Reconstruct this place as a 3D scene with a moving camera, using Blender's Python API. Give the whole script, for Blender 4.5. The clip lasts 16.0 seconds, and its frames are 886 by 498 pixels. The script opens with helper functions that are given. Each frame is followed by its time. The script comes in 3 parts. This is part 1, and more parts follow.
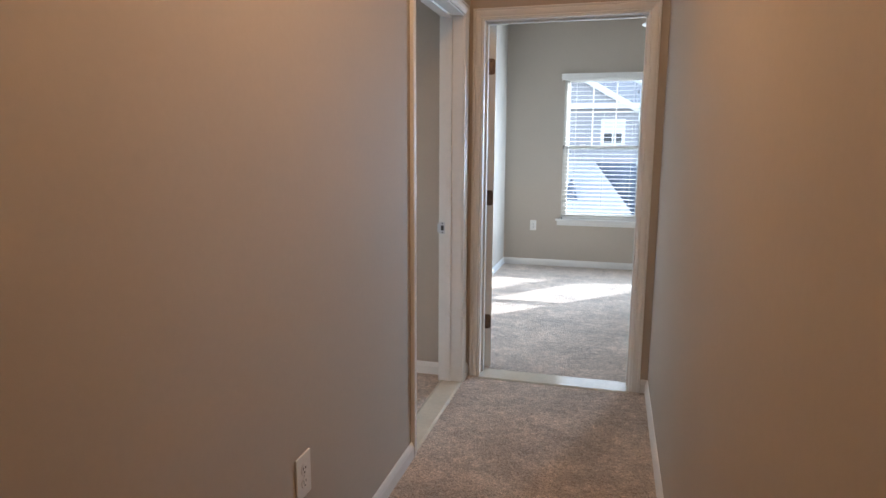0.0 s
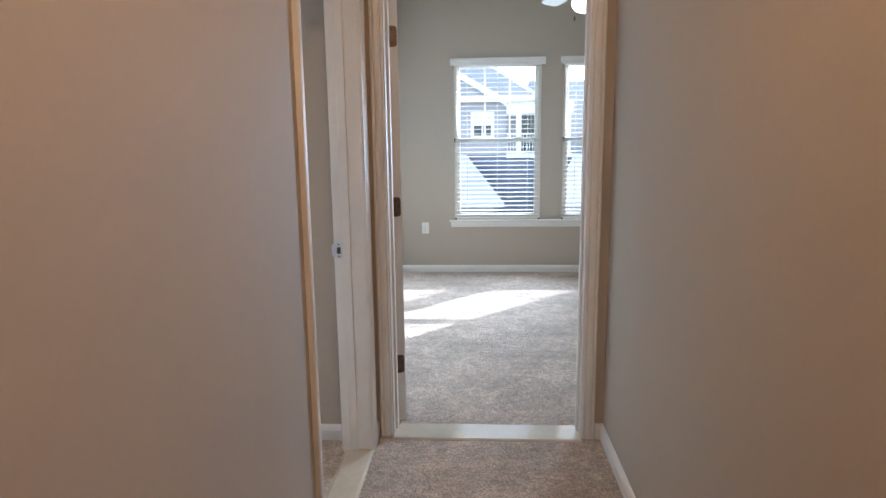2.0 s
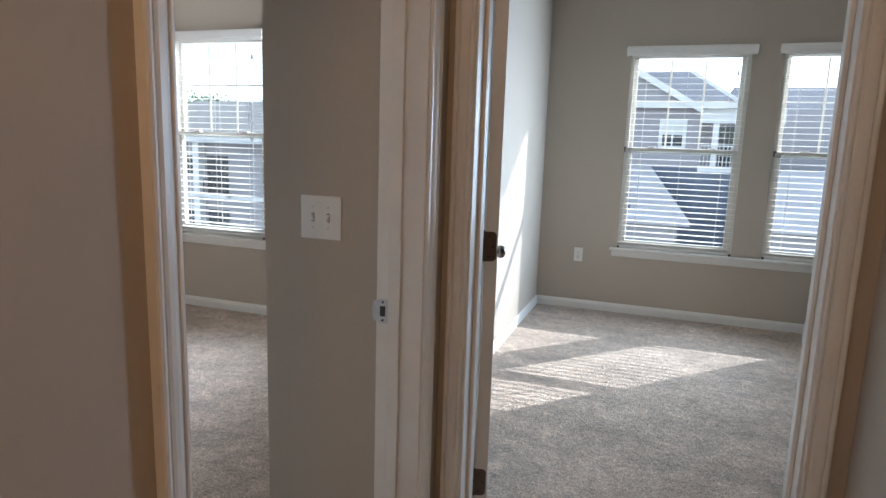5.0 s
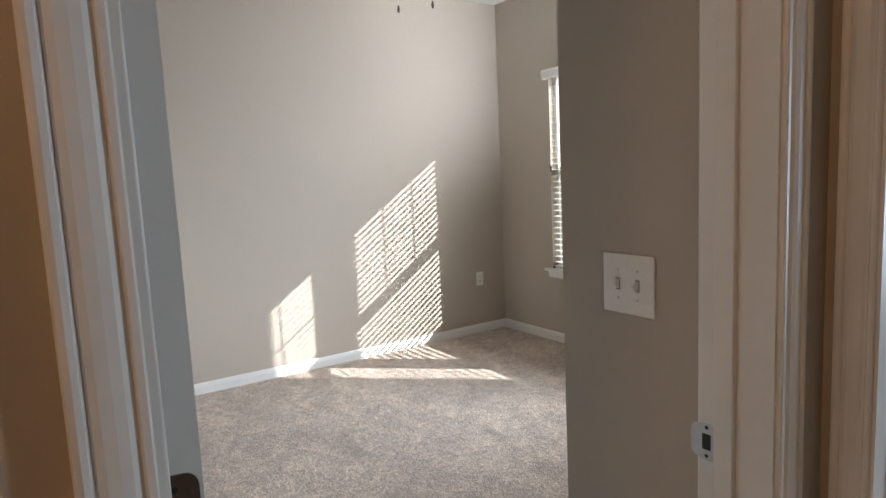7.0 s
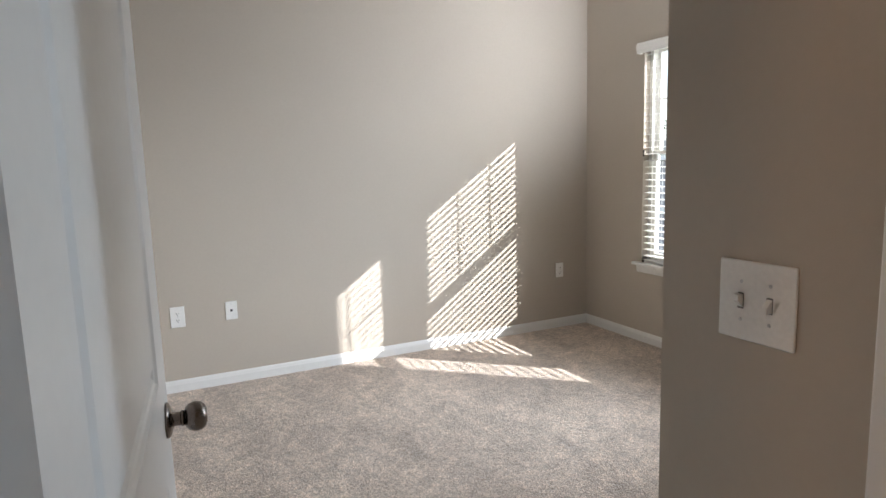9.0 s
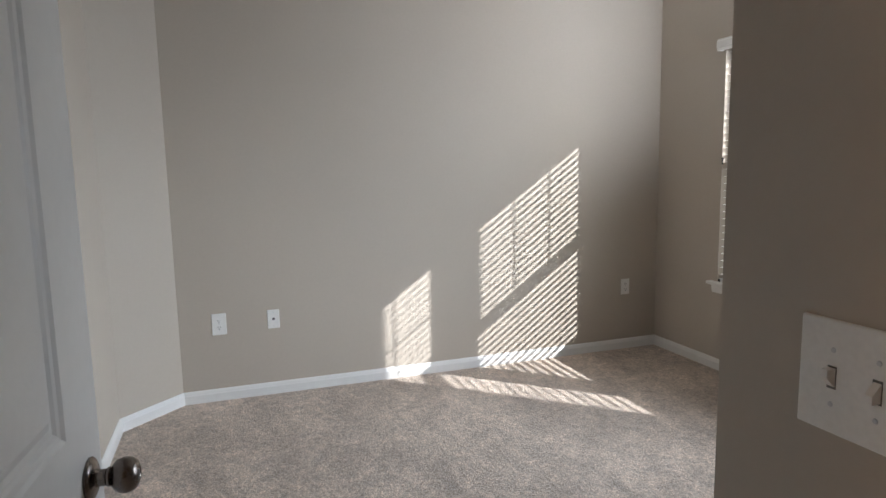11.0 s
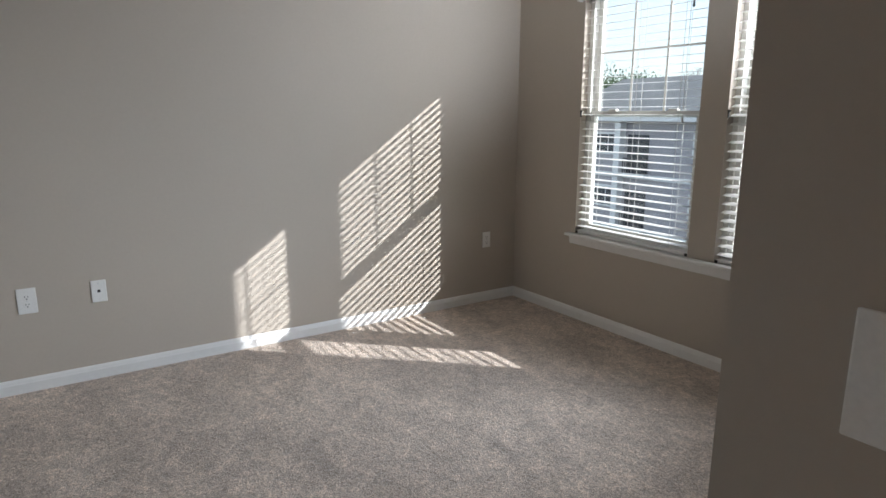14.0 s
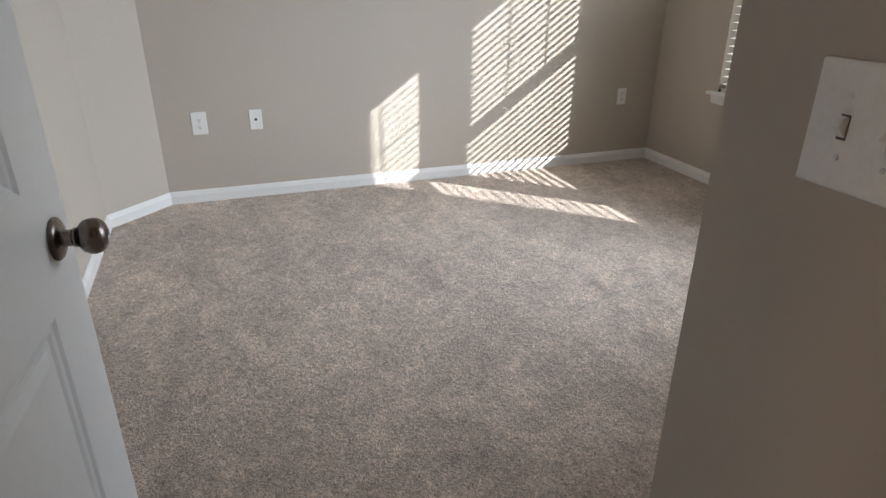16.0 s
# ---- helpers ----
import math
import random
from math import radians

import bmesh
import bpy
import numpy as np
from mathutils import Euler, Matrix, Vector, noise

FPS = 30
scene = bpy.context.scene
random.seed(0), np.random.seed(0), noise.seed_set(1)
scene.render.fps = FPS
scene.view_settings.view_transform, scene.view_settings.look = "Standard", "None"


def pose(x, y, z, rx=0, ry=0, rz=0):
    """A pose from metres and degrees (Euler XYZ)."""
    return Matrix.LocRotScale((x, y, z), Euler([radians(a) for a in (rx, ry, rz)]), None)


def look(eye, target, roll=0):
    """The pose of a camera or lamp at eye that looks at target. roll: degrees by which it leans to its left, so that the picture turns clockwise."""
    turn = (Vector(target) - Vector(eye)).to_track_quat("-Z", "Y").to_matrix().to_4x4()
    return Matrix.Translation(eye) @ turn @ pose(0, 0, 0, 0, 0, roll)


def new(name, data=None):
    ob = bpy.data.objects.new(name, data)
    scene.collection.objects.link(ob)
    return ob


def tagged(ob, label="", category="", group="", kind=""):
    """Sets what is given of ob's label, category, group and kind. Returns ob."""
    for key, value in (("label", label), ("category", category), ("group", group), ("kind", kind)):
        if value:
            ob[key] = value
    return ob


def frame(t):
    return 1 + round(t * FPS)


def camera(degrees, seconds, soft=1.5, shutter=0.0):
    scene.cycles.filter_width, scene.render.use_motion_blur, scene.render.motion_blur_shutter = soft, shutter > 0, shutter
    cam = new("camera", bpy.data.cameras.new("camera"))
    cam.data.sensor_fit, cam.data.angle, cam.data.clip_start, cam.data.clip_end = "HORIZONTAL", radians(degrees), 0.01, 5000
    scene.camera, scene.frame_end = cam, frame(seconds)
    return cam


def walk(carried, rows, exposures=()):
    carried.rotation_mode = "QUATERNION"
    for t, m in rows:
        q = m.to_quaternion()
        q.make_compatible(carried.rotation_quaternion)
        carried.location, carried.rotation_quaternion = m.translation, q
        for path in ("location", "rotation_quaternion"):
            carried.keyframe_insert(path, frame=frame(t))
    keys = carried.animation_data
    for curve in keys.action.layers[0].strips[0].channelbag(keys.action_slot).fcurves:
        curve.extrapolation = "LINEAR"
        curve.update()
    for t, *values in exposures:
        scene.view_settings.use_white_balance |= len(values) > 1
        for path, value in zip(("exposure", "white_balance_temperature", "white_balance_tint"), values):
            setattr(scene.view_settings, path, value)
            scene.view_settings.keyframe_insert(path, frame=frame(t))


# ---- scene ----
cam = camera(70.9, 16.0)
PATH = [
    (0, (0.307, -0.178, 1.36), (-0.213, 1.726, 1.035), 0.3),
    (0.5, (0.222, -0.006, 1.362), (-0.281, 1.909, 1.082), -1.0),
    (1, (0.134, 0.198, 1.349), (-0.285, 2.126, 1.021), -0.2),
    (1.5, (0.034, 0.426, 1.354), (-0.188, 2.387, 1.029), -0.2),
    (2, (-0.024, 0.614, 1.359), (-0.137, 2.581, 1.016), -0.7),
    (2.5, (0.028, 0.82, 1.352), (-0.216, 2.777, 1.021), -1.2),
    (3, (0.079, 0.994, 1.348), (-0.258, 2.932, 0.988), -1.1),
    (3.5, (0.084, 1.126, 1.348), (-0.22, 3.064, 0.96), -1.0),
    (3.7, (0.083, 1.204, 1.36), (-0.238, 3.15, 1.03), -1.9),
    (5.8, (0.053, 1.934, 1.356), (-0.909, 3.649, 0.99), -0.3),
    (6, (0.034, 1.991, 1.362), (-1.017, 3.654, 1.004), -2.8),
    (6.5, (-0.01, 2.12, 1.366), (-1.302, 3.607, 1.019), -4.5),
    (7, (-0.002, 2.244, 1.383), (-1.665, 3.328, 1.14), -2.7),
    (7.5, (-0.011, 2.304, 1.368), (-1.812, 3.141, 1.126), -2.9),
    (8, (-0.06, 2.355, 1.351), (-1.864, 3.17, 1.068), -3.0),
    (8.2, (-0.1, 2.368, 1.354), (-1.886, 3.218, 1.057), -2.0),
    (10.3, (-0.351, 2.569, 1.372), (-2.169, 3.367, 1.131), -1.0),
    (10.5, (-0.374, 2.6, 1.371), (-2.224, 3.316, 1.114), -0.9),
    (11, (-0.403, 2.648, 1.368), (-2.279, 3.287, 1.107), -1.1),
    (11.5, (-0.423, 2.682, 1.353), (-2.335, 3.207, 1.091), -1.5),
    (12, (-0.467, 2.698, 1.349), (-2.378, 3.221, 1.071), -2.6),
    (12.5, (-0.568, 2.686, 1.382), (-2.415, 3.42, 1.154), -2.6),
    (13, (-0.625, 2.652, 1.395), (-2.384, 3.563, 1.124), -2.5),
    (13.5, (-0.646, 2.633, 1.337), (-2.285, 3.737, 1.034), -0.8),
    (14, (-0.675, 2.639, 1.369), (-2.307, 3.714, 0.945), 0.1),
    (14.5, (-0.648, 2.639, 1.28), (-2.337, 3.546, 0.709), -0.4),
    (15, (-0.564, 2.676, 1.293), (-2.306, 3.396, 0.625), -0.3),
    (15.5, (-0.478, 2.684, 1.286), (-2.253, 3.33, 0.628), -0.1),
    (16, (-0.439, 2.677, 1.273), (-2.16, 3.289, 0.458), 0.4),
]
EXPOSURES = [(0.0, 2.0, 5520, 9.5), (1.5, 2.05, 5520, 9.5), (3.5, 1.97, 5420, 9.2), (6.0, 1.12, 5980, 10), (8.0, 1.42, 6100, 10.5), (11.0, 0.9, 5960, 10.2), (13.5, 0.66, 5900, 10), (15.0, 0.84, 5950, 10.2), (16.0, 1.1, 6020, 10.5)]
walk(cam, [(t, look(eye, target, roll)) for t, eye, target, roll in PATH], EXPOSURES)

# ---- world, sun, lamps ----
SUN_TO = Vector((1.0, 1.078, 0.775)).normalized()
world = bpy.data.worlds.new("world")
scene.world = world
world.use_nodes = True
wn = world.node_tree
sky = wn.nodes.new("ShaderNodeTexSky")
sky.sky_type = "NISHITA"
sky.sun_disc = False
sky.sun_elevation = math.asin(SUN_TO.z)
sky.sun_rotation = math.atan2(SUN_TO.x, SUN_TO.y)
haze = wn.nodes.new("ShaderNodeHueSaturation")
haze.inputs["Saturation"].default_value, haze.inputs["Value"].default_value = 0.42, 1.25
wn.links.new(sky.outputs[0], haze.inputs["Color"])
wn.links.new(haze.outputs[0], wn.nodes["Background"].inputs[0])
wn.nodes["Background"].inputs[1].default_value = 0.15

sun = new("sun", bpy.data.lights.new("sun", "SUN"))
sun.data.energy = 5.0
sun.data.angle = radians(0.53)
sun.data.color = (1.0, 0.96, 0.90)
sun.matrix_world = look(SUN_TO * 20, (0, 0, 0))

AWIN_Y, BWIN_Y = 5.620, 6.955
HALL_LAMP = (0.0, 1.05, 2.60)
lamp = new("hall_lamp_light", bpy.data.lights.new("hall_lamp_light", "POINT"))
lamp.data.energy = 9.0
lamp.data.color = (1.0, 0.58, 0.29)
lamp.data.shadow_soft_size = 0.09
lamp.location = HALL_LAMP

# area lamps added at the windows' openings, for sky light and sunlight thrown off the slats
for x, y, z, w, h, watts, turn, spread, fall, tint in ((-2.03, AWIN_Y - 0.08, 1.33, 0.60, 1.30, 12.0, 27, 94, 0.24, (0.86, 0.93, 1.0)),
                                                 (-2.03, AWIN_Y - 0.10, 1.75, 0.60, 0.50, 5.4, 74, 76, -0.34, (0.95, 0.97, 1.0)),
                                                 (1.50, BWIN_Y - 0.20, 1.33, 0.34, 1.30, 13.5, 55, 96, 0.08, (0.72, 0.87, 1.0))):
    a = new("window_fill_light", bpy.data.lights.new("window_fill_light", "AREA"))
    a.data.shape, a.data.size, a.data.size_y = "RECTANGLE", w, h
    a.data.energy, a.data.color, a.data.spread = watts, tint, radians(spread)
    a.matrix_world = look((x, y, z), (x - math.sin(radians(turn)), y - math.cos(radians(turn)), z - fall))


# ---- materials ----
def material(name, base, rough=0.5, metal=0.0, vary=0.06, scale=3.0, fine=120.0, fine_vary=0.03, bump=0.0, bump_scale=200.0,
             rough_vary=0.06, per_object=0.0, coat=0.0):
    """A painted or plain surface with two scales of variation and fine relief."""
    m = bpy.data.materials.new(name)
    m.use_nodes = True
    nt = m.node_tree
    n, l = nt.nodes, nt.links
    p = n["Principled BSDF"]
    geo = n.new("ShaderNodeNewGeometry")
    a = n.new("ShaderNodeTexNoise")
    a.inputs["Scale"].default_value, a.inputs["Detail"].default_value = scale, 4
    b = n.new("ShaderNodeTexNoise")
    b.inputs["Scale"].default_value, b.inputs["Detail"].default_value = fine, 3
    for t in (a, b):
        l.new(geo.outputs["Position"], t.inputs["Vector"])
    ma = n.new("ShaderNodeMapRange")
    ma.inputs[1].default_value, ma.inputs[2].default_value = 0.3, 0.7
    ma.inputs[3].default_value, ma.inputs[4].default_value = 1 - vary, 1 + vary
    l.new(a.outputs[0], ma.inputs[0])
    mb = n.new("ShaderNodeMapRange")
    mb.inputs[1].default_value, mb.inputs[2].default_value = 0.3, 0.7
    mb.inputs[3].default_value, mb.inputs[4].default_value = 1 - fine_vary, 1 + fine_vary
    l.new(b.outputs[0], mb.inputs[0])
    mul = n.new("ShaderNodeMath")
    mul.operation = "MULTIPLY"
    l.new(ma.outputs[0], mul.inputs[0])
    l.new(mb.outputs[0], mul.inputs[1])
    last = mul
    if per_object:
        oi = n.new("ShaderNodeObjectInfo")
        mo = n.new("ShaderNodeMapRange")
        mo.inputs[3].default_value, mo.inputs[4].default_value = 1 - per_object, 1 + per_object
        l.new(oi.outputs["Random"], mo.inputs[0])
        m2 = n.new("ShaderNodeMath")
        m2.operation = "MULTIPLY"
        l.new(mul.outputs[0], m2.inputs[0])
        l.new(mo.outputs[0], m2.inputs[1])
        last = m2
    col = n.new("ShaderNodeVectorMath")
    col.operation = "SCALE"
    col.inputs[0].default_value = base
    l.new(last.outputs[0], col.inputs["Scale"])
    l.new(col.outputs[0], p.inputs["Base Color"])
    mr = n.new("ShaderNodeMapRange")
    mr.inputs[3].default_value, mr.inputs[4].default_value = max(rough - rough_vary, 0.03), min(rough + rough_vary, 1)
    l.new(a.outputs[0], mr.inputs[0])
    l.new(mr.outputs[0], p.inputs["Roughness"])
    p.inputs["Metallic"].default_value = metal
    p.inputs["Coat Weight"].default_value = coat
    if bump:
        c = n.new("ShaderNodeTexNoise")
        c.inputs["Scale"].default_value, c.inputs["Detail"].default_value = bump_scale, 2
        l.new(geo.outputs["Position"], c.inputs["Vector"])
        bp = n.new("ShaderNodeBump")
        bp.inputs["Strength"].default_value, bp.inputs["Distance"].default_value = bump, 0.002
        l.new(c.outputs[0], bp.inputs["Height"])
        l.new(bp.outputs[0], p.inputs["Normal"])
    return m


def carpet_material():
    """Cut-pile beige carpet: tufts, flecks of lighter and darker yarn, brushed patches."""
    m = bpy.data.materials.new("carpet")
    m.use_nodes = True
    nt = m.node_tree
    n, l = nt.nodes, nt.links
    p = n["Principled BSDF"]
    geo = n.new("ShaderNodeNewGeometry")

    def tex(scale, detail, distort=0.0, stretch=None):
        t = n.new("ShaderNodeTexNoise")
        t.inputs["Scale"].default_value, t.inputs["Detail"].default_value = scale, detail
        t.inputs["Distortion"].default_value = distort
        if stretch:
            mp = n.new("ShaderNodeMapping")
            mp.inputs["Scale"].default_value = stretch
            mp.inputs["Rotation"].default_value = (0, 0, 0.5)
            l.new(geo.outputs["Position"], mp.inputs[0])
            l.new(mp.outputs[0], t.inputs["Vector"])
        else:
            l.new(geo.outputs["Position"], t.inputs["Vector"])
        return t

    tuft = tex(140, 4, 1.2)
    clump = tex(38, 3, 0.8)
    fleck = tex(330, 2)
    brush = tex(2.3, 5, 0.9, (0.8, 1.5, 1.0))
    patch = tex(6.5, 4, 1.4)
    ramp = n.new("ShaderNodeValToRGB")
    ramp.color_ramp.elements[0].position, ramp.color_ramp.elements[1].position = 0.36, 0.64
    ramp.color_ramp.elements[0].color = (0.35, 0.268, 0.207, 1)
    ramp.color_ramp.elements[1].color = (0.81, 0.678, 0.565, 1)
    l.new(tuft.outputs[0], ramp.inputs[0])
    total = None
    for t, amount in ((fleck, 0.22), (clump, 0.20), (brush, 0.20), (patch, 0.15)):
        mr = n.new("ShaderNodeMapRange")
        mr.inputs[1].default_value, mr.inputs[2].default_value = 0.3, 0.7
        mr.inputs[3].default_value, mr.inputs[4].default_value = 1 - amount, 1 + amount
        l.new(t.outputs[0], mr.inputs[0])
        if total is None:
            total = mr
        else:
            mm = n.new("ShaderNodeMath")
            mm.operation = "MULTIPLY"
            l.new(total.outputs[0], mm.inputs[0])
            l.new(mr.outputs[0], mm.inputs[1])
            total = mm
    col = n.new("ShaderNodeVectorMath")
    col.operation = "SCALE"
    l.new(ramp.outputs[0], col.inputs[0])
    l.new(total.outputs[0], col.inputs["Scale"])
    l.new(col.outputs[0], p.inputs["Base Color"])
    p.inputs["Roughness"].default_value = 0.95
    p.inputs["Sheen Weight"].default_value = 0.25
    p.inputs["Specular IOR Level"].default_value = 0.1
    bp = n.new("ShaderNodeBump")
    bp.inputs["Strength"].default_value, bp.inputs["Distance"].default_value = 1.0, 0.009
    high = n.new("ShaderNodeMath")
    high.operation = "ADD"
    l.new(clump.outputs[0], high.inputs[0])
    l.new(tuft.outputs[0], high.inputs[1])
    l.new(high.outputs[0], bp.inputs["Height"])
    l.new(bp.outputs[0], p.inputs["Normal"])
    return m


def glass_material():
    m = bpy.data.materials.new("window_glass")
    m.use_nodes = True
    nt = m.node_tree
    n, l = nt.nodes, nt.links
    n.remove(n["Principled BSDF"])
    tr = n.new("ShaderNodeBsdfTransparent")
    tr.inputs[0].default_value = (0.93, 0.96, 0.96, 1)
    gl = n.new("ShaderNodeBsdfGlossy")
    gl.inputs["Roughness"].default_value = 0.02
    mx = n.new("ShaderNodeMixShader")
    mx.inputs[0].default_value = 0.05
    l.new(tr.outputs[0], mx.inputs[1])
    l.new(gl.outputs[0], mx.inputs[2])
    l.new(mx.outputs[0], n["Material Output"].inputs[0])
    return m


def glow_material(name, color, strength):
    m = bpy.data.materials.new(name)
    m.use_nodes = True
    p = m.node_tree.nodes["Principled BSDF"]
    p.inputs["Base Color"].default_value = (0.85, 0.83, 0.78, 1)
    p.inputs["Roughness"].default_value = 0.3
    p.inputs["Emission Color"].default_value = (*color, 1)
    p.inputs["Emission Strength"].default_value = strength
    return m


WALL = material("wall_paint", (0.490, 0.434, 0.366), 0.75, vary=0.025, scale=1.2, fine=60, fine_vary=0.012, bump=0.10, bump_scale=260)
CEIL = material("ceiling_paint", (0.80, 0.79, 0.76), 0.9, vary=0.02, scale=2, fine=70, bump=0.25, bump_scale=120)
TRIM = material("trim_paint", (0.80, 0.79, 0.765), 0.32, vary=0.025, scale=5, fine=40, fine_vary=0.012, bump=0.05, bump_scale=90)
DOOR = material("door_paint", (0.77, 0.765, 0.745), 0.38, vary=0.02, scale=3, fine=50, fine_vary=0.012, bump=0.06, bump_scale=140)
VINYL = material("white_vinyl", (0.80, 0.79, 0.74), 0.35, vary=0.03, scale=6)
SLAT = material("blind_slat", (0.83, 0.82, 0.79), 0.42, vary=0.02, scale=9, per_object=0.02)
CARPET = carpet_material()
CREAM = material("cream_threshold", (0.66, 0.60, 0.49), 0.14, vary=0.06, scale=9, fine=60, fine_vary=0.04)
PLATE = material("white_plate", (0.82, 0.81, 0.78), 0.3, vary=0.015, scale=20)
DARK = material("dark_slot", (0.03, 0.028, 0.026), 0.6, vary=0.1)
BRONZE = material("aged_bronze", (0.16, 0.125, 0.105), 0.38, 0.9, vary=0.15, scale=40, fine=260, fine_vary=0.08)
PEWTER = material("antique_pewter", (0.20, 0.17, 0.152), 0.26, 1.0, vary=0.14, scale=30, fine=300, fine_vary=0.08)
STEEL = material("satin_steel", (0.62, 0.62, 0.62), 0.3, 1.0, vary=0.06, scale=40)
CORD = material("cord", (0.75, 0.74, 0.70), 0.8, vary=0.03)
FANWHITE = material("fan_white", (0.78, 0.78, 0.77), 0.4, vary=0.02)
GLASS = glass_material()
GLOBE = glow_material("lit_globe", (1.0, 0.86, 0.66), 1.6)
HALLGLOBE = glow_material("lit_hall_globe", (1.0, 0.66, 0.34), 3.0)


# ---- mesh helpers ----
def box(bm, x0, x1, y0, y1, z0, z1, bevel=0.0):
    vs = [bm.verts.new((x, y, z)) for z in (z0, z1) for y in (y0, y1) for x in (x0, x1)]
    fs = [bm.faces.new([vs[i] for i in q]) for q in ((0, 2, 3, 1), (4, 5, 7, 6), (0, 1, 5, 4), (2, 6, 7, 3), (0, 4, 6, 2), (1, 3, 7, 5))]
    if bevel:
        es = list({e for f in fs for e in f.edges})
        bmesh.ops.bevel(bm, geom=es, offset=bevel, segments=2, affect="EDGES", profile=0.5)
    return bm


def boxed(*a, **k):
    return box(bmesh.new(), *a, **k)


def sweep(bm, profile, stations, close=True):
    """Profile points (u, v) carried through stations, each a function (u, v) -> place."""
    rings = [[bm.verts.new(s(u, v)) for u, v in profile] for s in stations]
    n = len(profile)
    for a, b in zip(rings, rings[1:]):
        for i in range(n if close else n - 1):
            j = (i + 1) % n
            bm.faces.new((a[i], a[j], b[j], b[i]))
    if close:
        bm.faces.new(rings[0][::-1])
        bm.faces.new(rings[-1])
    bmesh.ops.recalc_face_normals(bm, faces=bm.faces)
    return bm


def lathe(bm, profile, m=None, steps=28):
    """Turns (radius, height) points about z and lays the result at the pose m."""
    rings = []
    for r, h in profile:
        rings.append([bm.verts.new((r * math.cos(2 * math.pi * k / steps), r * math.sin(2 * math.pi * k / steps), h)) for k in range(steps)])
    for a, b in zip(rings, rings[1:]):
        for k in range(steps):
            bm.faces.new((a[k], a[(k + 1) % steps], b[(k + 1) % steps], b[k]))
    bm.faces.new(rings[0][::-1])
    bm.faces.new(rings[-1])
    bmesh.ops.remove_doubles(bm, verts=[v for r in rings for v in r], dist=1e-6)
    bmesh.ops.recalc_face_normals(bm, faces=bm.faces)
    if m:
        bmesh.ops.transform(bm, matrix=m, verts=[v for r in rings for v in r if v.is_valid])
    return bm


def mesh(name, bm, mat, smooth=False):
    me = bpy.data.meshes.new(name)
    bm.to_mesh(me)
    bm.free()
    me.materials.append(mat)
    if smooth:
        for f in me.polygons:
            f.use_smooth = True
        me.set_sharp_from_angle(angle=radians(35))
    return me


def part(name, bm, mat, parent, label="", smooth=False):
    ob = new(name, mesh(name, bm, mat, smooth))
    ob.parent = parent
    if label:
        ob["label"] = label
    return ob


def thing(name, label, category, at=(0, 0, 0), rz=0.0, group="", kind=""):
    ob = new(name)
    ob.empty_display_size = 0.1
    ob.matrix_basis = pose(*at, 0, 0, rz)
    return tagged(ob, label, category, group, kind)


def setting(name, bm, mat, label="", smooth=False):
    return tagged(new(name, mesh(name, bm, mat, smooth)), label, "", "", "structure")


# ---- plan ----
H = 2.745
HX0, HX1, HY0, HY1 = -0.495, 0.540, -2.30, 3.300      # hall
AX0, AX1, AY0, AY1 = -4.220, -1.047, 2.030, 5.620      # room with the chamfered corner
BX0, BX1, BY0, BY1 = -0.904, 3.20, 3.430, 6.955        # room at the hall's end
LW = -0.620                                            # room face of the hall's left wall
SWY = 3.255                                            # face of the wall that carries the switch
DA0, DA1, DB0, DB1, DH = 2.306, 3.153, -0.415, 0.440, 2.040
AWIN = ((-3.600, -2.740), (-2.578, -1.665))
BWIN = ((-0.262, 0.603), (0.815, 1.680))
ASILL, AHEAD, BSILL, BHEAD = 0.594, 2.112, 0.556, 2.125
J = 0.02                                               # jamb boards
PILE = 0.012                                           # top of the carpet


def wall_x(name, x0, x1, y0, y1, holes=(), top=H, label="", mat=None, bottom=0.0):
    """A wall along x, with holes (x0, x1, z0, z1)."""
    bm, at = bmesh.new(), x0
    for a, b, c, d in sorted(holes):
        box(bm, at, a, y0, y1, bottom, top)
        if c > bottom:
            box(bm, a, b, y0, y1, bottom, c)
        box(bm, a, b, y0, y1, d, top)
        at = b
    box(bm, at, x1, y0, y1, bottom, top)
    return setting(name, bm, mat or WALL, label)


def wall_y(name, x0, x1, y0, y1, holes=(), top=H, label="", mat=None, bottom=0.0):
    bm, at = bmesh.new(), y0
    for a, b, c, d in sorted(holes):
        box(bm, x0, x1, at, a, bottom, top)
        if c > bottom:
            box(bm, x0, x1, a, b, bottom, c)
        box(bm, x0, x1, a, b, d, top)
        at = b
    box(bm, x0, x1, at, y1, bottom, top)
    return setting(name, bm, mat or WALL, label)


bm = bmesh.new()
for x0, x1, y0, y1 in ((-4.36, 3.33, -2.42, AY1 + 0.13), (BX0 - 0.06, 3.33, AY1 + 0.13, BY1 + 0.10)):
    box(bm, x0, x1, y0, y1, -0.25, PILE)
setting("floor", bm, CARPET, "beige cut-pile carpet with brushed patches")
bm = bmesh.new()
for x0, x1, y0, y1 in ((-4.36, 3.33, -2.42, AY1 + 0.13), (BX0 - 0.06, 3.33, AY1 + 0.13, BY1 + 0.10)):
    box(bm, x0, x1, y0, y1, H, H + 0.1)
setting("ceiling", bm, CEIL, "white textured ceiling")
# unseen block, added so no sun passes over the walls' tops
bm = bmesh.new()
for x0, x1, y0, y1 in ((-4.36, 3.33, -2.42, AY1 + 0.13), (BX0 - 0.06, 3.33, AY1 + 0.13, BY1 + 0.10)):
    box(bm, x0, x1, y0, y1, H + 0.1, H + 0.9)
setting("roof_block", bm, CEIL, "unseen block added above the rooms to stop the sun")
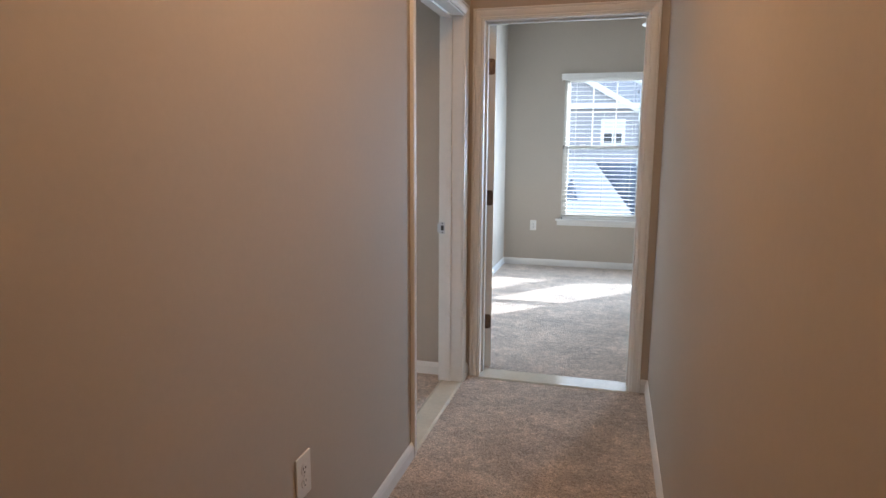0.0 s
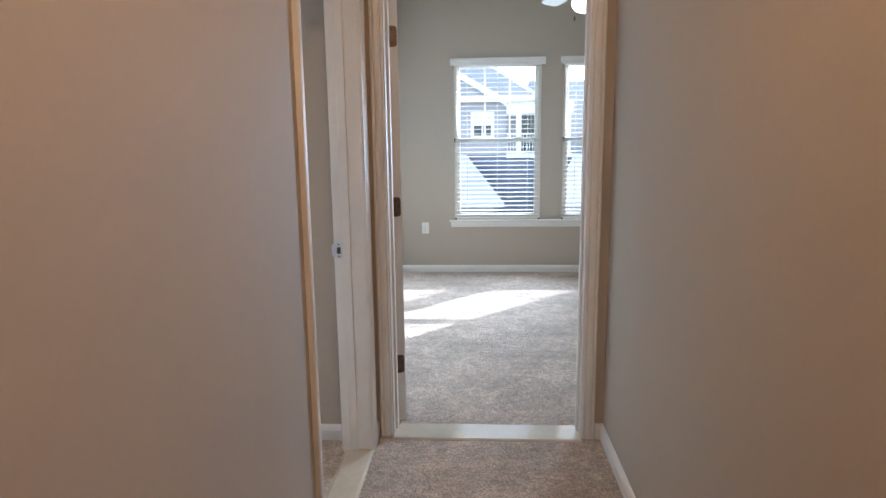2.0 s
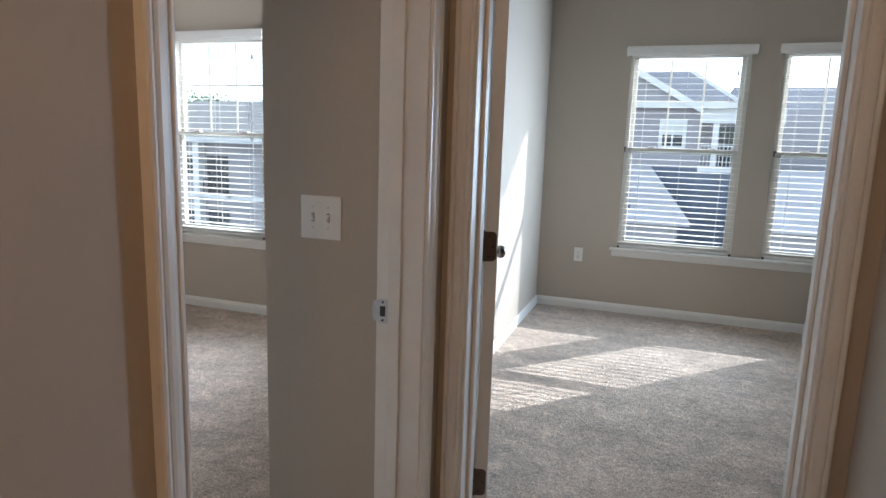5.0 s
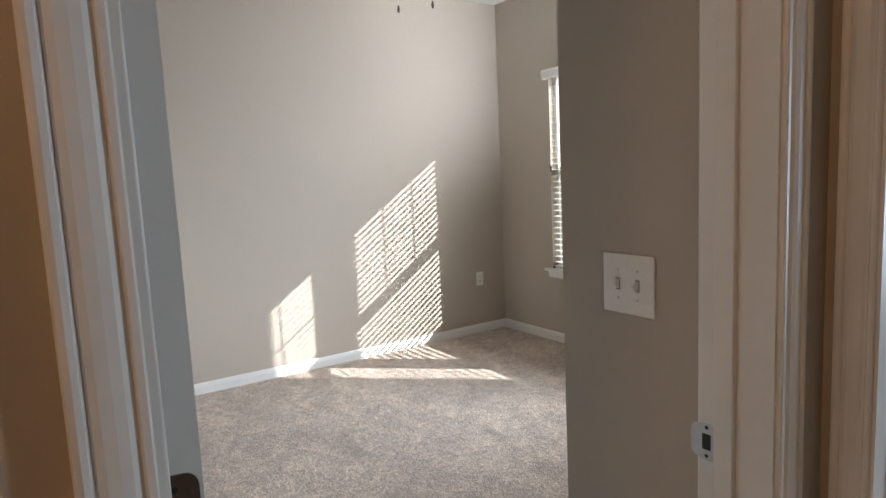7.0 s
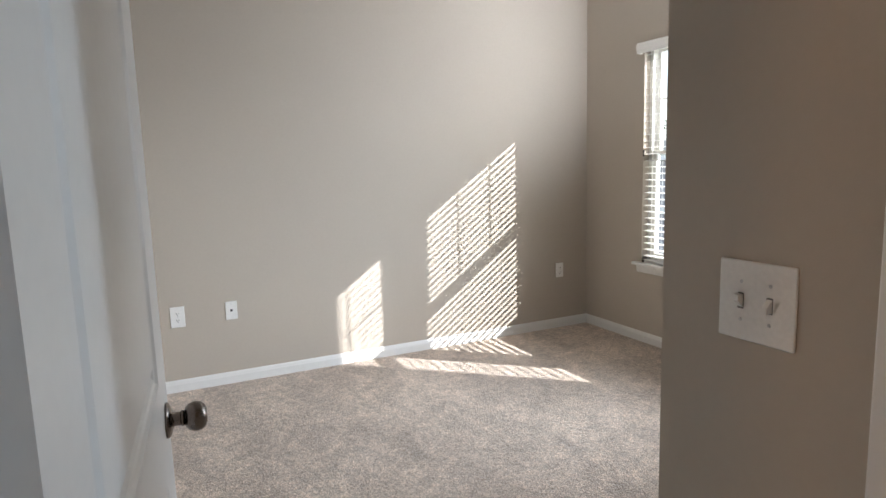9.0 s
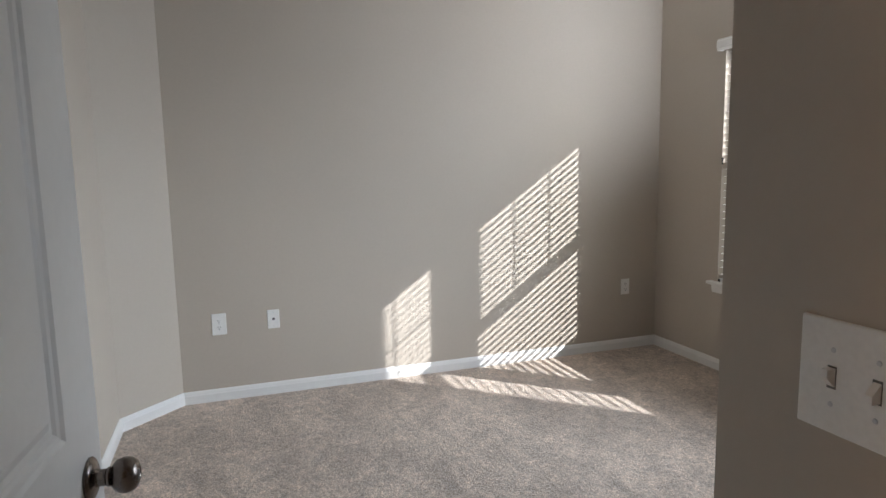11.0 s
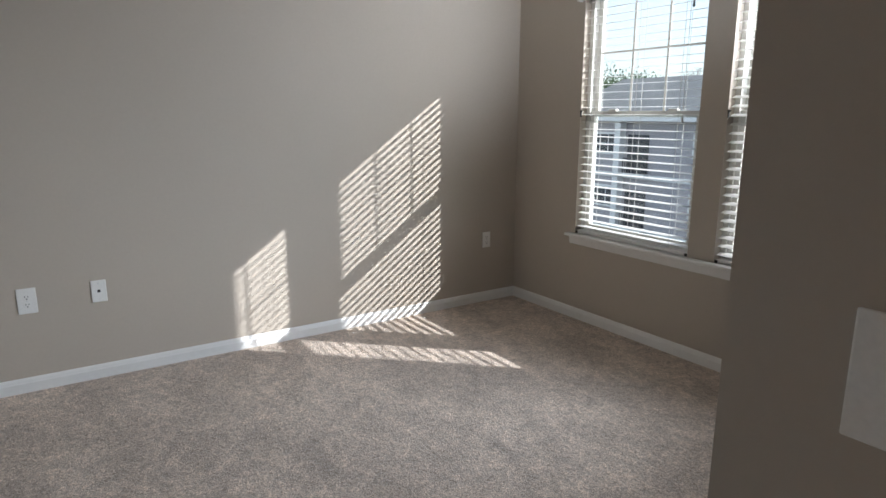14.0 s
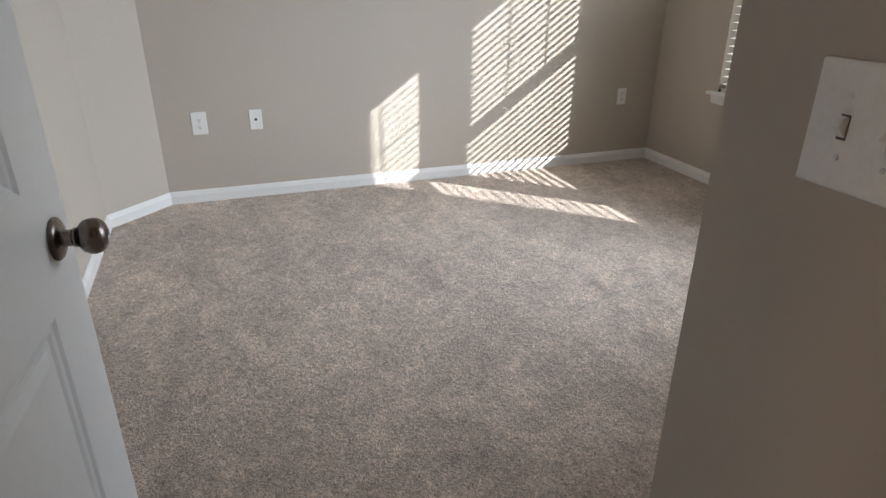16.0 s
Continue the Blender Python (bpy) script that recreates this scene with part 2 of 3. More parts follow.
wall_y("wall_hall_left", LW, HX0, HY0, SWY, [(DA0 - J, DA1 + J, 0, DH + J)], label="beige painted drywall with a doorway")
wall_y("wall_hall_right", HX1, HX1 + 0.13, HY0, HY1, label="beige painted drywall")
wall_x("wall_hall_end", HX0, BX1, HY1, BY0, [(DB0 - J, DB1 + J, 0, DH + J)], label="beige painted drywall with a doorway")
wall_x("wall_hall_back", LW, HX1 + 0.13, HY0 - 0.12, HY0, label="beige painted drywall")
wall_x("wall_switch", AX1, HX0, SWY, BY0, label="beige painted drywall wing beside the doorway")
wall_y("wall_between_rooms", AX1, BX0, BY0, AY1 + 0.02, label="beige painted drywall")
wall_y("wall_b_west", BX0 - 0.06, BX0, AY1 + 0.02, BY1 + 0.10, label="beige painted drywall")
wall_x("wall_a_north", AX0 - 0.14, AX1, AY1, AY1 + 0.13, [(a, b, ASILL, AHEAD) for a, b in AWIN], label="beige painted drywall with two windows")
wall_x("wall_b_north", BX0, BX1, BY1, BY1 + 0.10, [(a, b, BSILL, BHEAD) for a, b in BWIN], label="beige painted drywall with two windows")
wall_y("wall_a_west", AX0 - 0.14, AX0, AY0 - 0.13, AY1, label="beige painted drywall")
wall_x("wall_a_south", AX0, LW, AY0 - 0.13, AY0, label="beige painted drywall")
wall_y("wall_b_east", BX1, BX1 + 0.13, HY1, BY1 + 0.10, label="beige painted drywall")
CH = 0.295
bm = bmesh.new()
lo = [bm.verts.new((x, y, 0)) for x, y in ((AX0 - 0.01, AY0 - 0.01), (AX0 + CH, AY0 - 0.01), (AX0 + CH, AY0), (AX0, AY0 + CH), (AX0 - 0.01, AY0 + CH))]
up = [bm.verts.new((v.co.x, v.co.y, H)) for v in lo]
bm.faces.new(lo[::-1])
bm.faces.new(up)
for i in range(5):
    bm.faces.new((lo[i], lo[(i + 1) % 5], up[(i + 1) % 5], up[i]))
setting("wall_a_corner", bm, WALL, "beige painted drywall set across the corner")


# ---- baseboards ----
BASE = [(0, 0), (0.014, 0), (0.014, 0.060), (0.0115, 0.066), (0.0095, 0.074), (0.006, 0.081), (0.0035, 0.085), (0, 0.085)]


def baseboard(points):
    """A moulded board along a floor line; the room lies to the left of the way."""
    bm = bmesh.new()
    pts = [Vector((x, y)) for x, y in points]
    ways = [(b - a).normalized() for a, b in zip(pts, pts[1:])]
    offs = []
    for i in range(len(pts)):
        na = Vector((-ways[max(i - 1, 0)].y, ways[max(i - 1, 0)].x))
        nb = Vector((-ways[min(i, len(ways) - 1)].y, ways[min(i, len(ways) - 1)].x))
        m = (na + nb).normalized()
        offs.append(m / max(m.dot(na), 0.2))
    sweep(bm, BASE, [lambda u, v, p=p, o=o: (p.x + o.x * u, p.y + o.y * u, v) for p, o in zip(pts, offs)])
    return setting("baseboard", bm, TRIM, "white moulded baseboard")


CW = 0.062
baseboard([(HX0, DA0 - CW), (HX0, HY0), (HX1, HY0), (HX1, HY1), (DB1 + CW, HY1)])
baseboard([(HX0, HY1), (HX0, DA1 + CW)])
baseboard([(LW, DA1 + CW), (LW, SWY), (AX1, SWY), (AX1, AY1), (AX0, AY1), (AX0, AY0 + CH), (AX0 + CH, AY0), (LW, AY0), (LW, DA0 - CW)])
baseboard([(DB0 - CW, BY0), (BX0, BY0), (BX0, BY1), (BX1, BY1), (BX1, BY0), (DB1 + CW, BY0)][::-1])


# ---- door frames ----
CASING = [(0.0, 0.0), (0.0, 0.007), (0.002, 0.0095), (0.007, 0.0100), (0.0095, 0.0075), (0.012, 0.0080), (0.016, 0.0115), (0.024, 0.0140), (0.033, 0.0150),
          (0.0385, 0.0142), (0.0405, 0.0115), (0.0430, 0.0160), (0.0475, 0.0175), (0.0520, 0.0165), (0.0535, 0.0140), (0.0535, 0.0)]


def casing(parent, w, h, face):
    """Casing about an opening of width w centred on x = 0, standing out from y = face towards side."""
    y0, side = face
    bm = bmesh.new()
    e = w / 2 + 0.006
    sweep(bm, CASING, [lambda u, v: (-e - u, y0 + side * v, 0), lambda u, v: (-e - u, y0 + side * v, h + 0.006 + u),
                       lambda u, v: (e + u, y0 + side * v, h + 0.006 + u), lambda u, v: (e + u, y0 + side * v, 0)])
    return part("casing", bm, TRIM, parent)


def door_frame(name, at, rz, w, depth, strike_side, stop_from, lip):
    """Jambs, stops, casings and saddle. Local x runs across the opening, y from the hall into the room."""
    f = thing(name, "white painted door frame with moulded casing", "door frame", at, rz, kind="structure")
    for s, n in ((-1, "jamb"), (1, "jamb")):
        x0, x1 = sorted((s * w / 2, s * (w / 2 + J)))
        part(n, boxed(x0, x1, 0, depth, 0, DH + J), TRIM, f)
        a, b = sorted((s * w / 2, s * (w / 2 - 0.011)))
        part("door_stop", boxed(a, b, stop_from - 0.034, stop_from, 0.012, DH - 0.011, bevel=0.002), TRIM, f)
    part("head_jamb", boxed(-w / 2, w / 2, 0, depth, DH, DH + J), TRIM, f)
    part("door_stop", boxed(-w / 2, w / 2, stop_from - 0.034, stop_from, DH - 0.011, DH, bevel=0.002), TRIM, f)
    casing(f, w, DH, (0, -1))
    casing(f, w, DH, (depth, 1))
    bm = bmesh.new()
    sweep(bm, [(-lip, 0), (-lip, PILE + 0.001), (0.012 - lip, 0.019), (depth - 0.02, 0.019), (depth - 0.006, PILE + 0.001), (depth - 0.006, 0)],
          [lambda u, v: (-w / 2, u, v), lambda u, v: (w / 2, u, v)])
    part("saddle", bm, CREAM, f, "glossy cream threshold strip")
    xh = -strike_side * w / 2
    for z in (0.308, 1.062, 1.812):
        lf = bmesh.new()
        box(lf, xh - 0.0014, xh + 0.0014, depth - 0.033, depth - 0.001, z - 0.0445, z + 0.0445, bevel=0.0006)
        part("hinge_leaf", lf, BRONZE, f, "aged bronze hinge leaf")
    x = strike_side * w / 2
    d = -strike_side
    pl = bmesh.new()
    ye = depth + 0.0175
    out = [(stop_from + 0.004, 0.878), (depth - 0.006, 0.878), (ye - 0.006, 0.884), (ye - 0.001, 0.892), (ye - 0.001, 0.930), (ye - 0.006, 0.938), (depth - 0.006, 0.944),
           (stop_from + 0.004, 0.944)]
    lo = [pl.verts.new((x, u, v)) for u, v in out]
    up = [pl.verts.new((x + d * 0.0018, u, v)) for u, v in out]
    pl.faces.new(lo)
    pl.faces.new(up[::-1])
    for i in range(len(out)):
        pl.faces.new((lo[i], lo[(i + 1) % len(out)], up[(i + 1) % len(out)], up[i]))
    bmesh.ops.recalc_face_normals(pl, faces=pl.faces)
    p = part("strike_plate", pl, STEEL, f, "satin steel strike plate")
    yc = stop_from + 0.018
    part("slot", boxed(*sorted((x + d * 0.0014, x + d * 0.0022)), yc - 0.008, yc + 0.008, 0.897, 0.925), DARK, p)
    for z in (0.886, 0.936):
        part("screw", lathe(bmesh.new(), [(0.0, 0), (0.0036, 0), (0.0032, 0.0006), (0, 0.0008)], pose(x + d * 0.0017, yc, z, 0, 90 * d, 0), 10), DARK, p)
    return f


door_frame("door_frame_1", (HX0, (DA0 + DA1) / 2, 0), 90, DA1 - DA0, HX0 - LW, 1, 0.094, 0.010)
door_frame("door_frame_2", ((DB0 + DB1) / 2, HY1, 0), 0, DB1 - DB0, BY0 - HY1, 1, 0.090, 0.045)


# ---- doors ----
def panel_face(bm, x0, x1, z0, z1, y, out):
    """A sunk moulded panel in a door's face at y; out is the way the face looks."""
    steps = ((0.0, 0.0), (0.006, -0.004), (0.014, -0.0055), (0.020, -0.009), (0.030, -0.009), (0.046, -0.002))
    rings = []
    for inset, d in steps:
        rings.append([bm.verts.new((x, y + out * d, z)) for x, z in ((x0 + inset, z0 + inset), (x1 - inset, z0 + inset), (x1 - inset, z1 - inset), (x0 + inset, z1 - inset))])
    for a, b in zip(rings, rings[1:]):
        for i in range(4):
            bm.faces.new((a[i], a[(i + 1) % 4], b[(i + 1) % 4], b[i]))
    bm.faces.new(rings[-1])
    return rings[0]


def door_leaf(w, h, t):
    """A two-panel moulded door: hinge edge at x = 0, hall face at y = t."""
    bm = bmesh.new()
    st = 0.138
    spans = ((0.22, 0.803), (0.985, h - 0.13))
    for y, out in ((0, -1), (t, 1)):
        for z0, z1 in spans:
            panel_face(bm, st, w - st, z0, z1, y, out)
        xs = (0, st, w - st, w)
        zs = (0, spans[0][0], spans[0][1], spans[1][0], spans[1][1], h)
        for i in range(3):
            for k in range(5):
                if i == 1 and k in (1, 3):
                    continue
                bm.faces.new([bm.verts.new((x, y, z)) for x, z in ((xs[i], zs[k]), (xs[i + 1], zs[k]), (xs[i + 1], zs[k + 1]), (xs[i], zs[k + 1]))])
    for q in (((0, 0, 0), (0, t, 0), (0, t, h), (0, 0, h)), ((w, 0, 0), (w, t, 0), (w, t, h), (w, 0, h)),
              ((0, 0, 0), (w, 0, 0), (w, t, 0), (0, t, 0)), ((0, 0, h), (w, 0, h), (w, t, h), (0, t, h))):
        bm.faces.new([bm.verts.new(v) for v in q])
    bmesh.ops.remove_doubles(bm, verts=bm.verts, dist=1e-5)
    bmesh.ops.recalc_face_normals(bm, faces=bm.faces)
    return bm


KNOB = [(0, 0), (0.032, 0), (0.0325, 0.003), (0.030, 0.006), (0.024, 0.009), (0.015, 0.011), (0.0125, 0.014), (0.0125, 0.024), (0.0145, 0.026),
        (0.0145, 0.029), (0.013, 0.031), (0.018, 0.033), (0.0235, 0.038), (0.0265, 0.046), (0.027, 0.052), (0.025, 0.060), (0.020, 0.066), (0.012, 0.0695),
        (0.0105, 0.069), (0.009, 0.0675), (0, 0.0675)]


def hinge(parent, x, y, z):
    """A butt hinge with round corners at a door's pin, leaf on the door's hinge edge."""
    hh = 0.089
    bm = bmesh.new()
    pts = []
    r, a0, a1 = 0.014, 0.0, 0.034
    for cx, cz, s in ((a1 - r, hh / 2 - r, 0), (a1 - r, -hh / 2 + r, 1)):
        for k in range(6):
            a = radians(90 - 18 * k) if s == 0 else radians(-18 * k)
            pts.append((cx + r * math.cos(a), cz + r * math.sin(a)))
    pts = [(a0, hh / 2)] + pts + [(a0, -hh / 2)]
    f0 = [bm.verts.new((-0.0022, -u, v)) for u, v in pts]
    f1 = [bm.verts.new((0.0004, -u, v)) for u, v in pts]
    bm.faces.new(f0)
    bm.faces.new(f1[::-1])
    for i in range(len(pts)):
        bm.faces.new((f0[i], f0[(i + 1) % len(pts)], f1[(i + 1) % len(pts)], f1[i]))
    bmesh.ops.recalc_face_normals(bm, faces=bm.faces)
    for k in range(5):
        z0 = -hh / 2 + k * hh / 5
        lathe(bm, [(0, z0 + 0.0006), (0.0058, z0 + 0.0006), (0.0058, z0 + hh / 5 - 0.0006), (0, z0 + hh / 5 - 0.0006)], pose(-0.003, 0.005, 0), 14)
    lathe(bm, [(0, hh / 2), (0.0045, hh / 2), (0.005, hh / 2 + 0.003), (0, hh / 2 + 0.006)], pose(-0.003, 0.005, 0), 12)
    bmesh.ops.transform(bm, matrix=pose(x, y, z), verts=bm.verts)
    h = part("hinge", bm, BRONZE, parent, "aged bronze butt hinge with round corners")
    for u, v in ((0.012, 0.030), (0.024, 0.0), (0.012, -0.030)):
        part("screw", lathe(bmesh.new(), [(0, 0), (0.0036, 0), (0.0032, 0.0006), (0, 0.0008)], pose(x - 0.0022, y - u, z + v, 0, -90, 0), 10), DARK, h)
    return h


def door(name, at, rz, w, label):
    d = thing(name, label, "door", at, rz, kind="structure")
    t, h = 0.038, DH - 0.024
    leaf = door_leaf(w - 0.005, h, t)
    bmesh.ops.transform(leaf, matrix=pose(0.003, -t, 0.021), verts=leaf.verts)
    part("leaf", leaf, DOOR, d)
    for z in (0.308, 1.062, 1.812):
        hinge(d, 0.003, 0.0, z)
    for y, rx in ((0.0, -90), (-t, 90)):
        k = part("door_knob", lathe(bmesh.new(), KNOB, pose(w - 0.065, y, 0.914, rx), 32), PEWTER, d, "antique pewter ball knob on a round rose", True)
        s = 1 if rx < 0 else -1
        part("keyhole", lathe(bmesh.new(), [(0, 0), (0.008, 0), (0.008, 0.0012), (0, 0.0012)], pose(w - 0.065, y + s * 0.0672, 0.914, rx), 16), DARK, k)
    part("latch", boxed(w - 0.0024, w - 0.0012, -0.031, -0.007, 0.886, 0.942), PEWTER, d)
    return d


door("door_1", (LW - 0.004, DA0 + 0.011, 0), 180 - 5, 0.858, "white two-panel moulded door standing open")
door("door_2", (DB0 + 0.004, BY0 + 0.006, 0), 107, DB1 - DB0, "white two-panel moulded door standing wide open")


# ---- windows ----
def window(name, x0, x1, z0, z1, y, depth):
    """A white double-hung window: the upper sash has a grid of six lights, the lower sash one pane."""
    w = thing(name, "white vinyl double-hung window with gridded upper sash", "window", ((x0 + x1) / 2, y, 0), kind="structure")
    hw = (x1 - x0) / 2
    fy0, fy1, fw = depth - 0.078, depth + 0.002, 0.030
    mid = z0 + (z1 - z0) * 0.512
    for a, b in ((-hw, -hw + fw), (hw - fw, hw)):
        part("window_frame", boxed(a, b, fy0, fy1, z0, z1, bevel=0.002), VINYL, w)
    part("window_frame", boxed(-hw + fw, hw - fw, fy0, fy1, z0, z0 + fw, bevel=0.002), VINYL, w)
    part("window_frame", boxed(-hw + fw, hw - fw, fy0, fy1, z1 - fw, z1, bevel=0.002), VINYL, w)
    for kind, zb, zt, ya, yb in (("upper_sash", mid - 0.018, z1 - fw, fy0 + 0.044, fy0 + 0.070), ("lower_sash", z0 + fw, mid + 0.018, fy0 + 0.012, fy0 + 0.040)):
        bm = bmesh.new()
        sw = 0.030
        a, b = -hw + fw, hw - fw
        box(bm, a, a + sw, ya, yb, zb, zt, bevel=0.002)
        box(bm, b - sw, b, ya, yb, zb, zt, bevel=0.002)
        box(bm, a + sw, b - sw, ya, yb, zb, zb + 0.036, bevel=0.002)
        box(bm, a + sw, b - sw, ya, yb, zt - 0.024, zt, bevel=0.002)
        s = part(kind, bm, VINYL, w)
        gy = (ya + yb) / 2
        pane = part("pane", boxed(a + sw, b - sw, gy - 0.002, gy + 0.002, zb + 0.036, zt - 0.024), GLASS, s, "clear glass")
        pane.visible_shadow = False
        if kind == "upper_sash":
            gx, gz = (b - a - 2 * sw) / 3, (zb + 0.036 + zt - 0.024) / 2 + 0.02
            for k in (1, 2):
                part("muntin", boxed(a + sw + k * gx - 0.0075, a + sw + k * gx + 0.0075, gy - 0.006, gy - 0.0025, zb + 0.036, zt - 0.034, bevel=0.001), VINYL, s)
            part("muntin", boxed(a + sw, b - sw, gy - 0.0068, gy - 0.0025, gz - 0.0055, gz + 0.0055, bevel=0.001), VINYL, s)
        else:
            for k in (-0.22, 0.22):
                part("sash_lock", boxed(k - 0.03, k + 0.03, ya - 0.010, ya + 0.02, zt, zt + 0.012, bevel=0.003), VINYL, s)
    return w


SLAT_MESH = {}


def slat_mesh(w):
    """A 50 mm slat, slightly crowned."""
    if w not in SLAT_MESH:
        bm = bmesh.new()
        prof = [(-0.0205, 0.0), (-0.010, 0.0014), (0.0, 0.0019), (0.010, 0.0014), (0.0205, 0.0), (0.010, -0.0010), (0.0, -0.0006), (-0.010, -0.0010)]
        sweep(bm, prof, [lambda u, v: (-w / 2, u, v), lambda u, v: (w / 2, u, v)])
        SLAT_MESH[w] = mesh("slat", bm, SLAT)
    return SLAT_MESH[w]


def blind(x0, x1, z0, z1, y, tilt, up):
    """A white horizontal blind let down to the sill with its slats open."""
    b = thing("window_blind", "white faux-wood horizontal blind lowered with open slats", "blind", ((x0 + x1) / 2, y, 0), group="window blinds")
    hw = (x1 - x0) / 2
    part("headrail", boxed(-hw + 0.006, hw - 0.006, 0.006, 0.052, z1 - 0.045, z1 - 0.002), SLAT, b)
    bm = bmesh.new()
    e, d, zv = hw + 0.030, 0.045, z1 + up
    sweep(bm, [(0.0, zv - 0.045), (0.010, zv - 0.045), (0.010, zv - 0.030), (0.013, zv - 0.024), (0.013, zv + 0.012), (0.010, zv + 0.018), (0.010, zv + 0.026), (0.0, zv + 0.026)],
          [lambda u, v: (-e + 0.010 - u, -0.002, v), lambda u, v: (-e + 0.010 - u, -d + 0.010 - u, v), lambda u, v: (e - 0.010 + u, -d + 0.010 - u, v), lambda u, v: (e - 0.010 + u, -0.002, v)])
    part("valance", bm, SLAT, b, "white moulded valance")
    me = slat_mesh(round(2 * hw - 0.014, 4))
    n = int((z1 - 0.06 - z0 - 0.05) / 0.0445)
    top = z1 - 0.070
    pitch = (top - z0 - 0.052) / n
    for k in range(n + 1):
        s = new("slat", me)
        s.parent = b
        s.matrix_basis = pose(0, 0.029, top - k * pitch, tilt + random.uniform(-0.35, 0.35), random.uniform(-0.02, 0.02), 0)
    part("bottom_rail", boxed(-hw + 0.007, hw - 0.007, 0.004, 0.054, z0 + 0.006, z0 + 0.024, bevel=0.004), SLAT, b)
    for x in (-hw + 0.13, 0.0, hw - 0.13):
        for yy in (0.003, 0.055):
            part("ladder_cord", boxed(x - 0.0009, x + 0.0009, yy - 0.0009, yy + 0.0009, z0 + 0.02, z1 - 0.045), CORD, b)
    for x, z in ((hw - 0.085, z1 - 0.16), (hw - 0.10, z1 - 0.75)):
        part("pull_cord", boxed(x - 0.0011, x + 0.0011, -0.004, -0.0018, z, z1 - 0.045), CORD, b)
        part("tassel", lathe(bmesh.new(), [(0, z - 0.034), (0.006, z - 0.034), (0.007, z - 0.03), (0.004, z), (0, z)], pose(x, -0.003, 0), 12), DARK if z > z1 - 0.3 else SLAT, b)
    for x in (-hw + 0.012, hw - 0.012):
        part("hold_down_bracket", boxed(x - 0.008, x + 0.008, -0.002, 0.006, z0 + 0.002, z0 + 0.020, bevel=0.002), DARK, b)
    bm = bmesh.new()
    zc = z0 + (z1 - z0) * 0.512
    box(bm, -hw + 0.002, -hw + 0.010, -0.006, 0.004, zc - 0.020, zc + 0.022, bevel=0.002)
    box(bm, -hw + 0.002, -hw + 0.022, -0.010, -0.005, zc + 0.012, zc + 0.020, bevel=0.002)
    part("cord_cleat", bm, DARK, b, "small dark cord cleat")
    return b


def stool(x0, x1, y, z):
    """One long sill with its apron, under a pair of windows."""
    s = thing("window_sill", "white wooden window sill with apron", "window sill", ((x0 + x1) / 2, y, 0), kind="structure")
    hw = (x1 - x0) / 2
    part("stool", boxed(-hw, hw, -0.048, -0.001, z - 0.020, z, bevel=0.005), TRIM, s)
    bm = bmesh.new()
    sweep(bm, [(0.0, z - 0.075), (-0.008, z - 0.075), (-0.011, z - 0.066), (-0.014, z - 0.050), (-0.016, z - 0.030), (-0.018, z - 0.020), (0.0, z - 0.020)],
          [lambda u, v: (-hw + 0.018, u, v), lambda u, v: (hw - 0.018, u, v)])
    part("apron", bm, TRIM, s)
    return s


n_win = 0
for wins, zs, zh, y, d in ((AWIN, ASILL, AHEAD, AY1, 0.13), (BWIN, BSILL, BHEAD, BY1, 0.10)):
    for (a, b), tilt in zip(wins, (6, 19) if d > 0.12 else (3.5, 3.5)):
        n_win += 1
        window(f"window_{n_win}", a, b, zs, zh, y, d)
        setting("trim", boxed(a, b, y, y + d - 0.07, zs - 0.018, zs + 0.0015), TRIM, "white painted sill board")
        blind(a, b, zs, zh, y, tilt, -0.017 if d > 0.12 else 0.0)
    stool(wins[0][0] - 0.055, wins[1][1] + 0.055, y, zs + 0.003)


# ---- outlets and switches ----
def plate(bm, w, h):
    box(bm, -w / 2, w / 2, -0.006, 0, -h / 2, h / 2, bevel=0.0028)
    return bm


def screw_at(parent, x, z, y=-0.006):
    part("screw", lathe(bmesh.new(), [(0, 0), (0.0030, 0), (0.0026, 0.0009), (0, 0.0011)], pose(x, y, z, 90), 12), STEEL, parent)


def outlet(at, rz, kind="duplex", size=(0.071, 0.115)):
    """Local y points into the wall."""
    o = thing("wall_outlet", "white duplex wall outlet" if kind == "duplex" else "white wall plate with a single cable jack", "outlet", at, rz)
    part("cover_plate", plate(bmesh.new(), *size), PLATE, o)
    if kind == "duplex":
        for z in (-0.0195, 0.0195):
            bm = bmesh.new()
            lathe(bm, [(0, 0), (0.0165, 0), (0.0165, 0.0014), (0.016, 0.0018), (0, 0.0018)], pose(0, -0.0058, z, 90), 28)
            f = part("receptacle", bm, PLATE, o)
            for x, hh in ((-0.0062, 0.0085), (0.0062, 0.0068)):
                part("slot", boxed(x - 0.0015, x + 0.0015, -0.0080, -0.0072, z + 0.003 - hh / 2, z + 0.003 + hh / 2), DARK, f)
            part("slot", lathe(bmesh.new(), [(0, 0), (0.0029, 0), (0.0029, 0.0006), (0, 0.0006)], pose(0, -0.0075, z - 0.0085, 90), 12), DARK, f)
        screw_at(o, 0, 0)
    else:
        part("jack", boxed(-0.007, 0.007, -0.0068, -0.0058, -0.006, 0.008, bevel=0.0003), DARK, o)
        for z in (-0.042, 0.042):
            screw_at(o, 0, z)
    return o


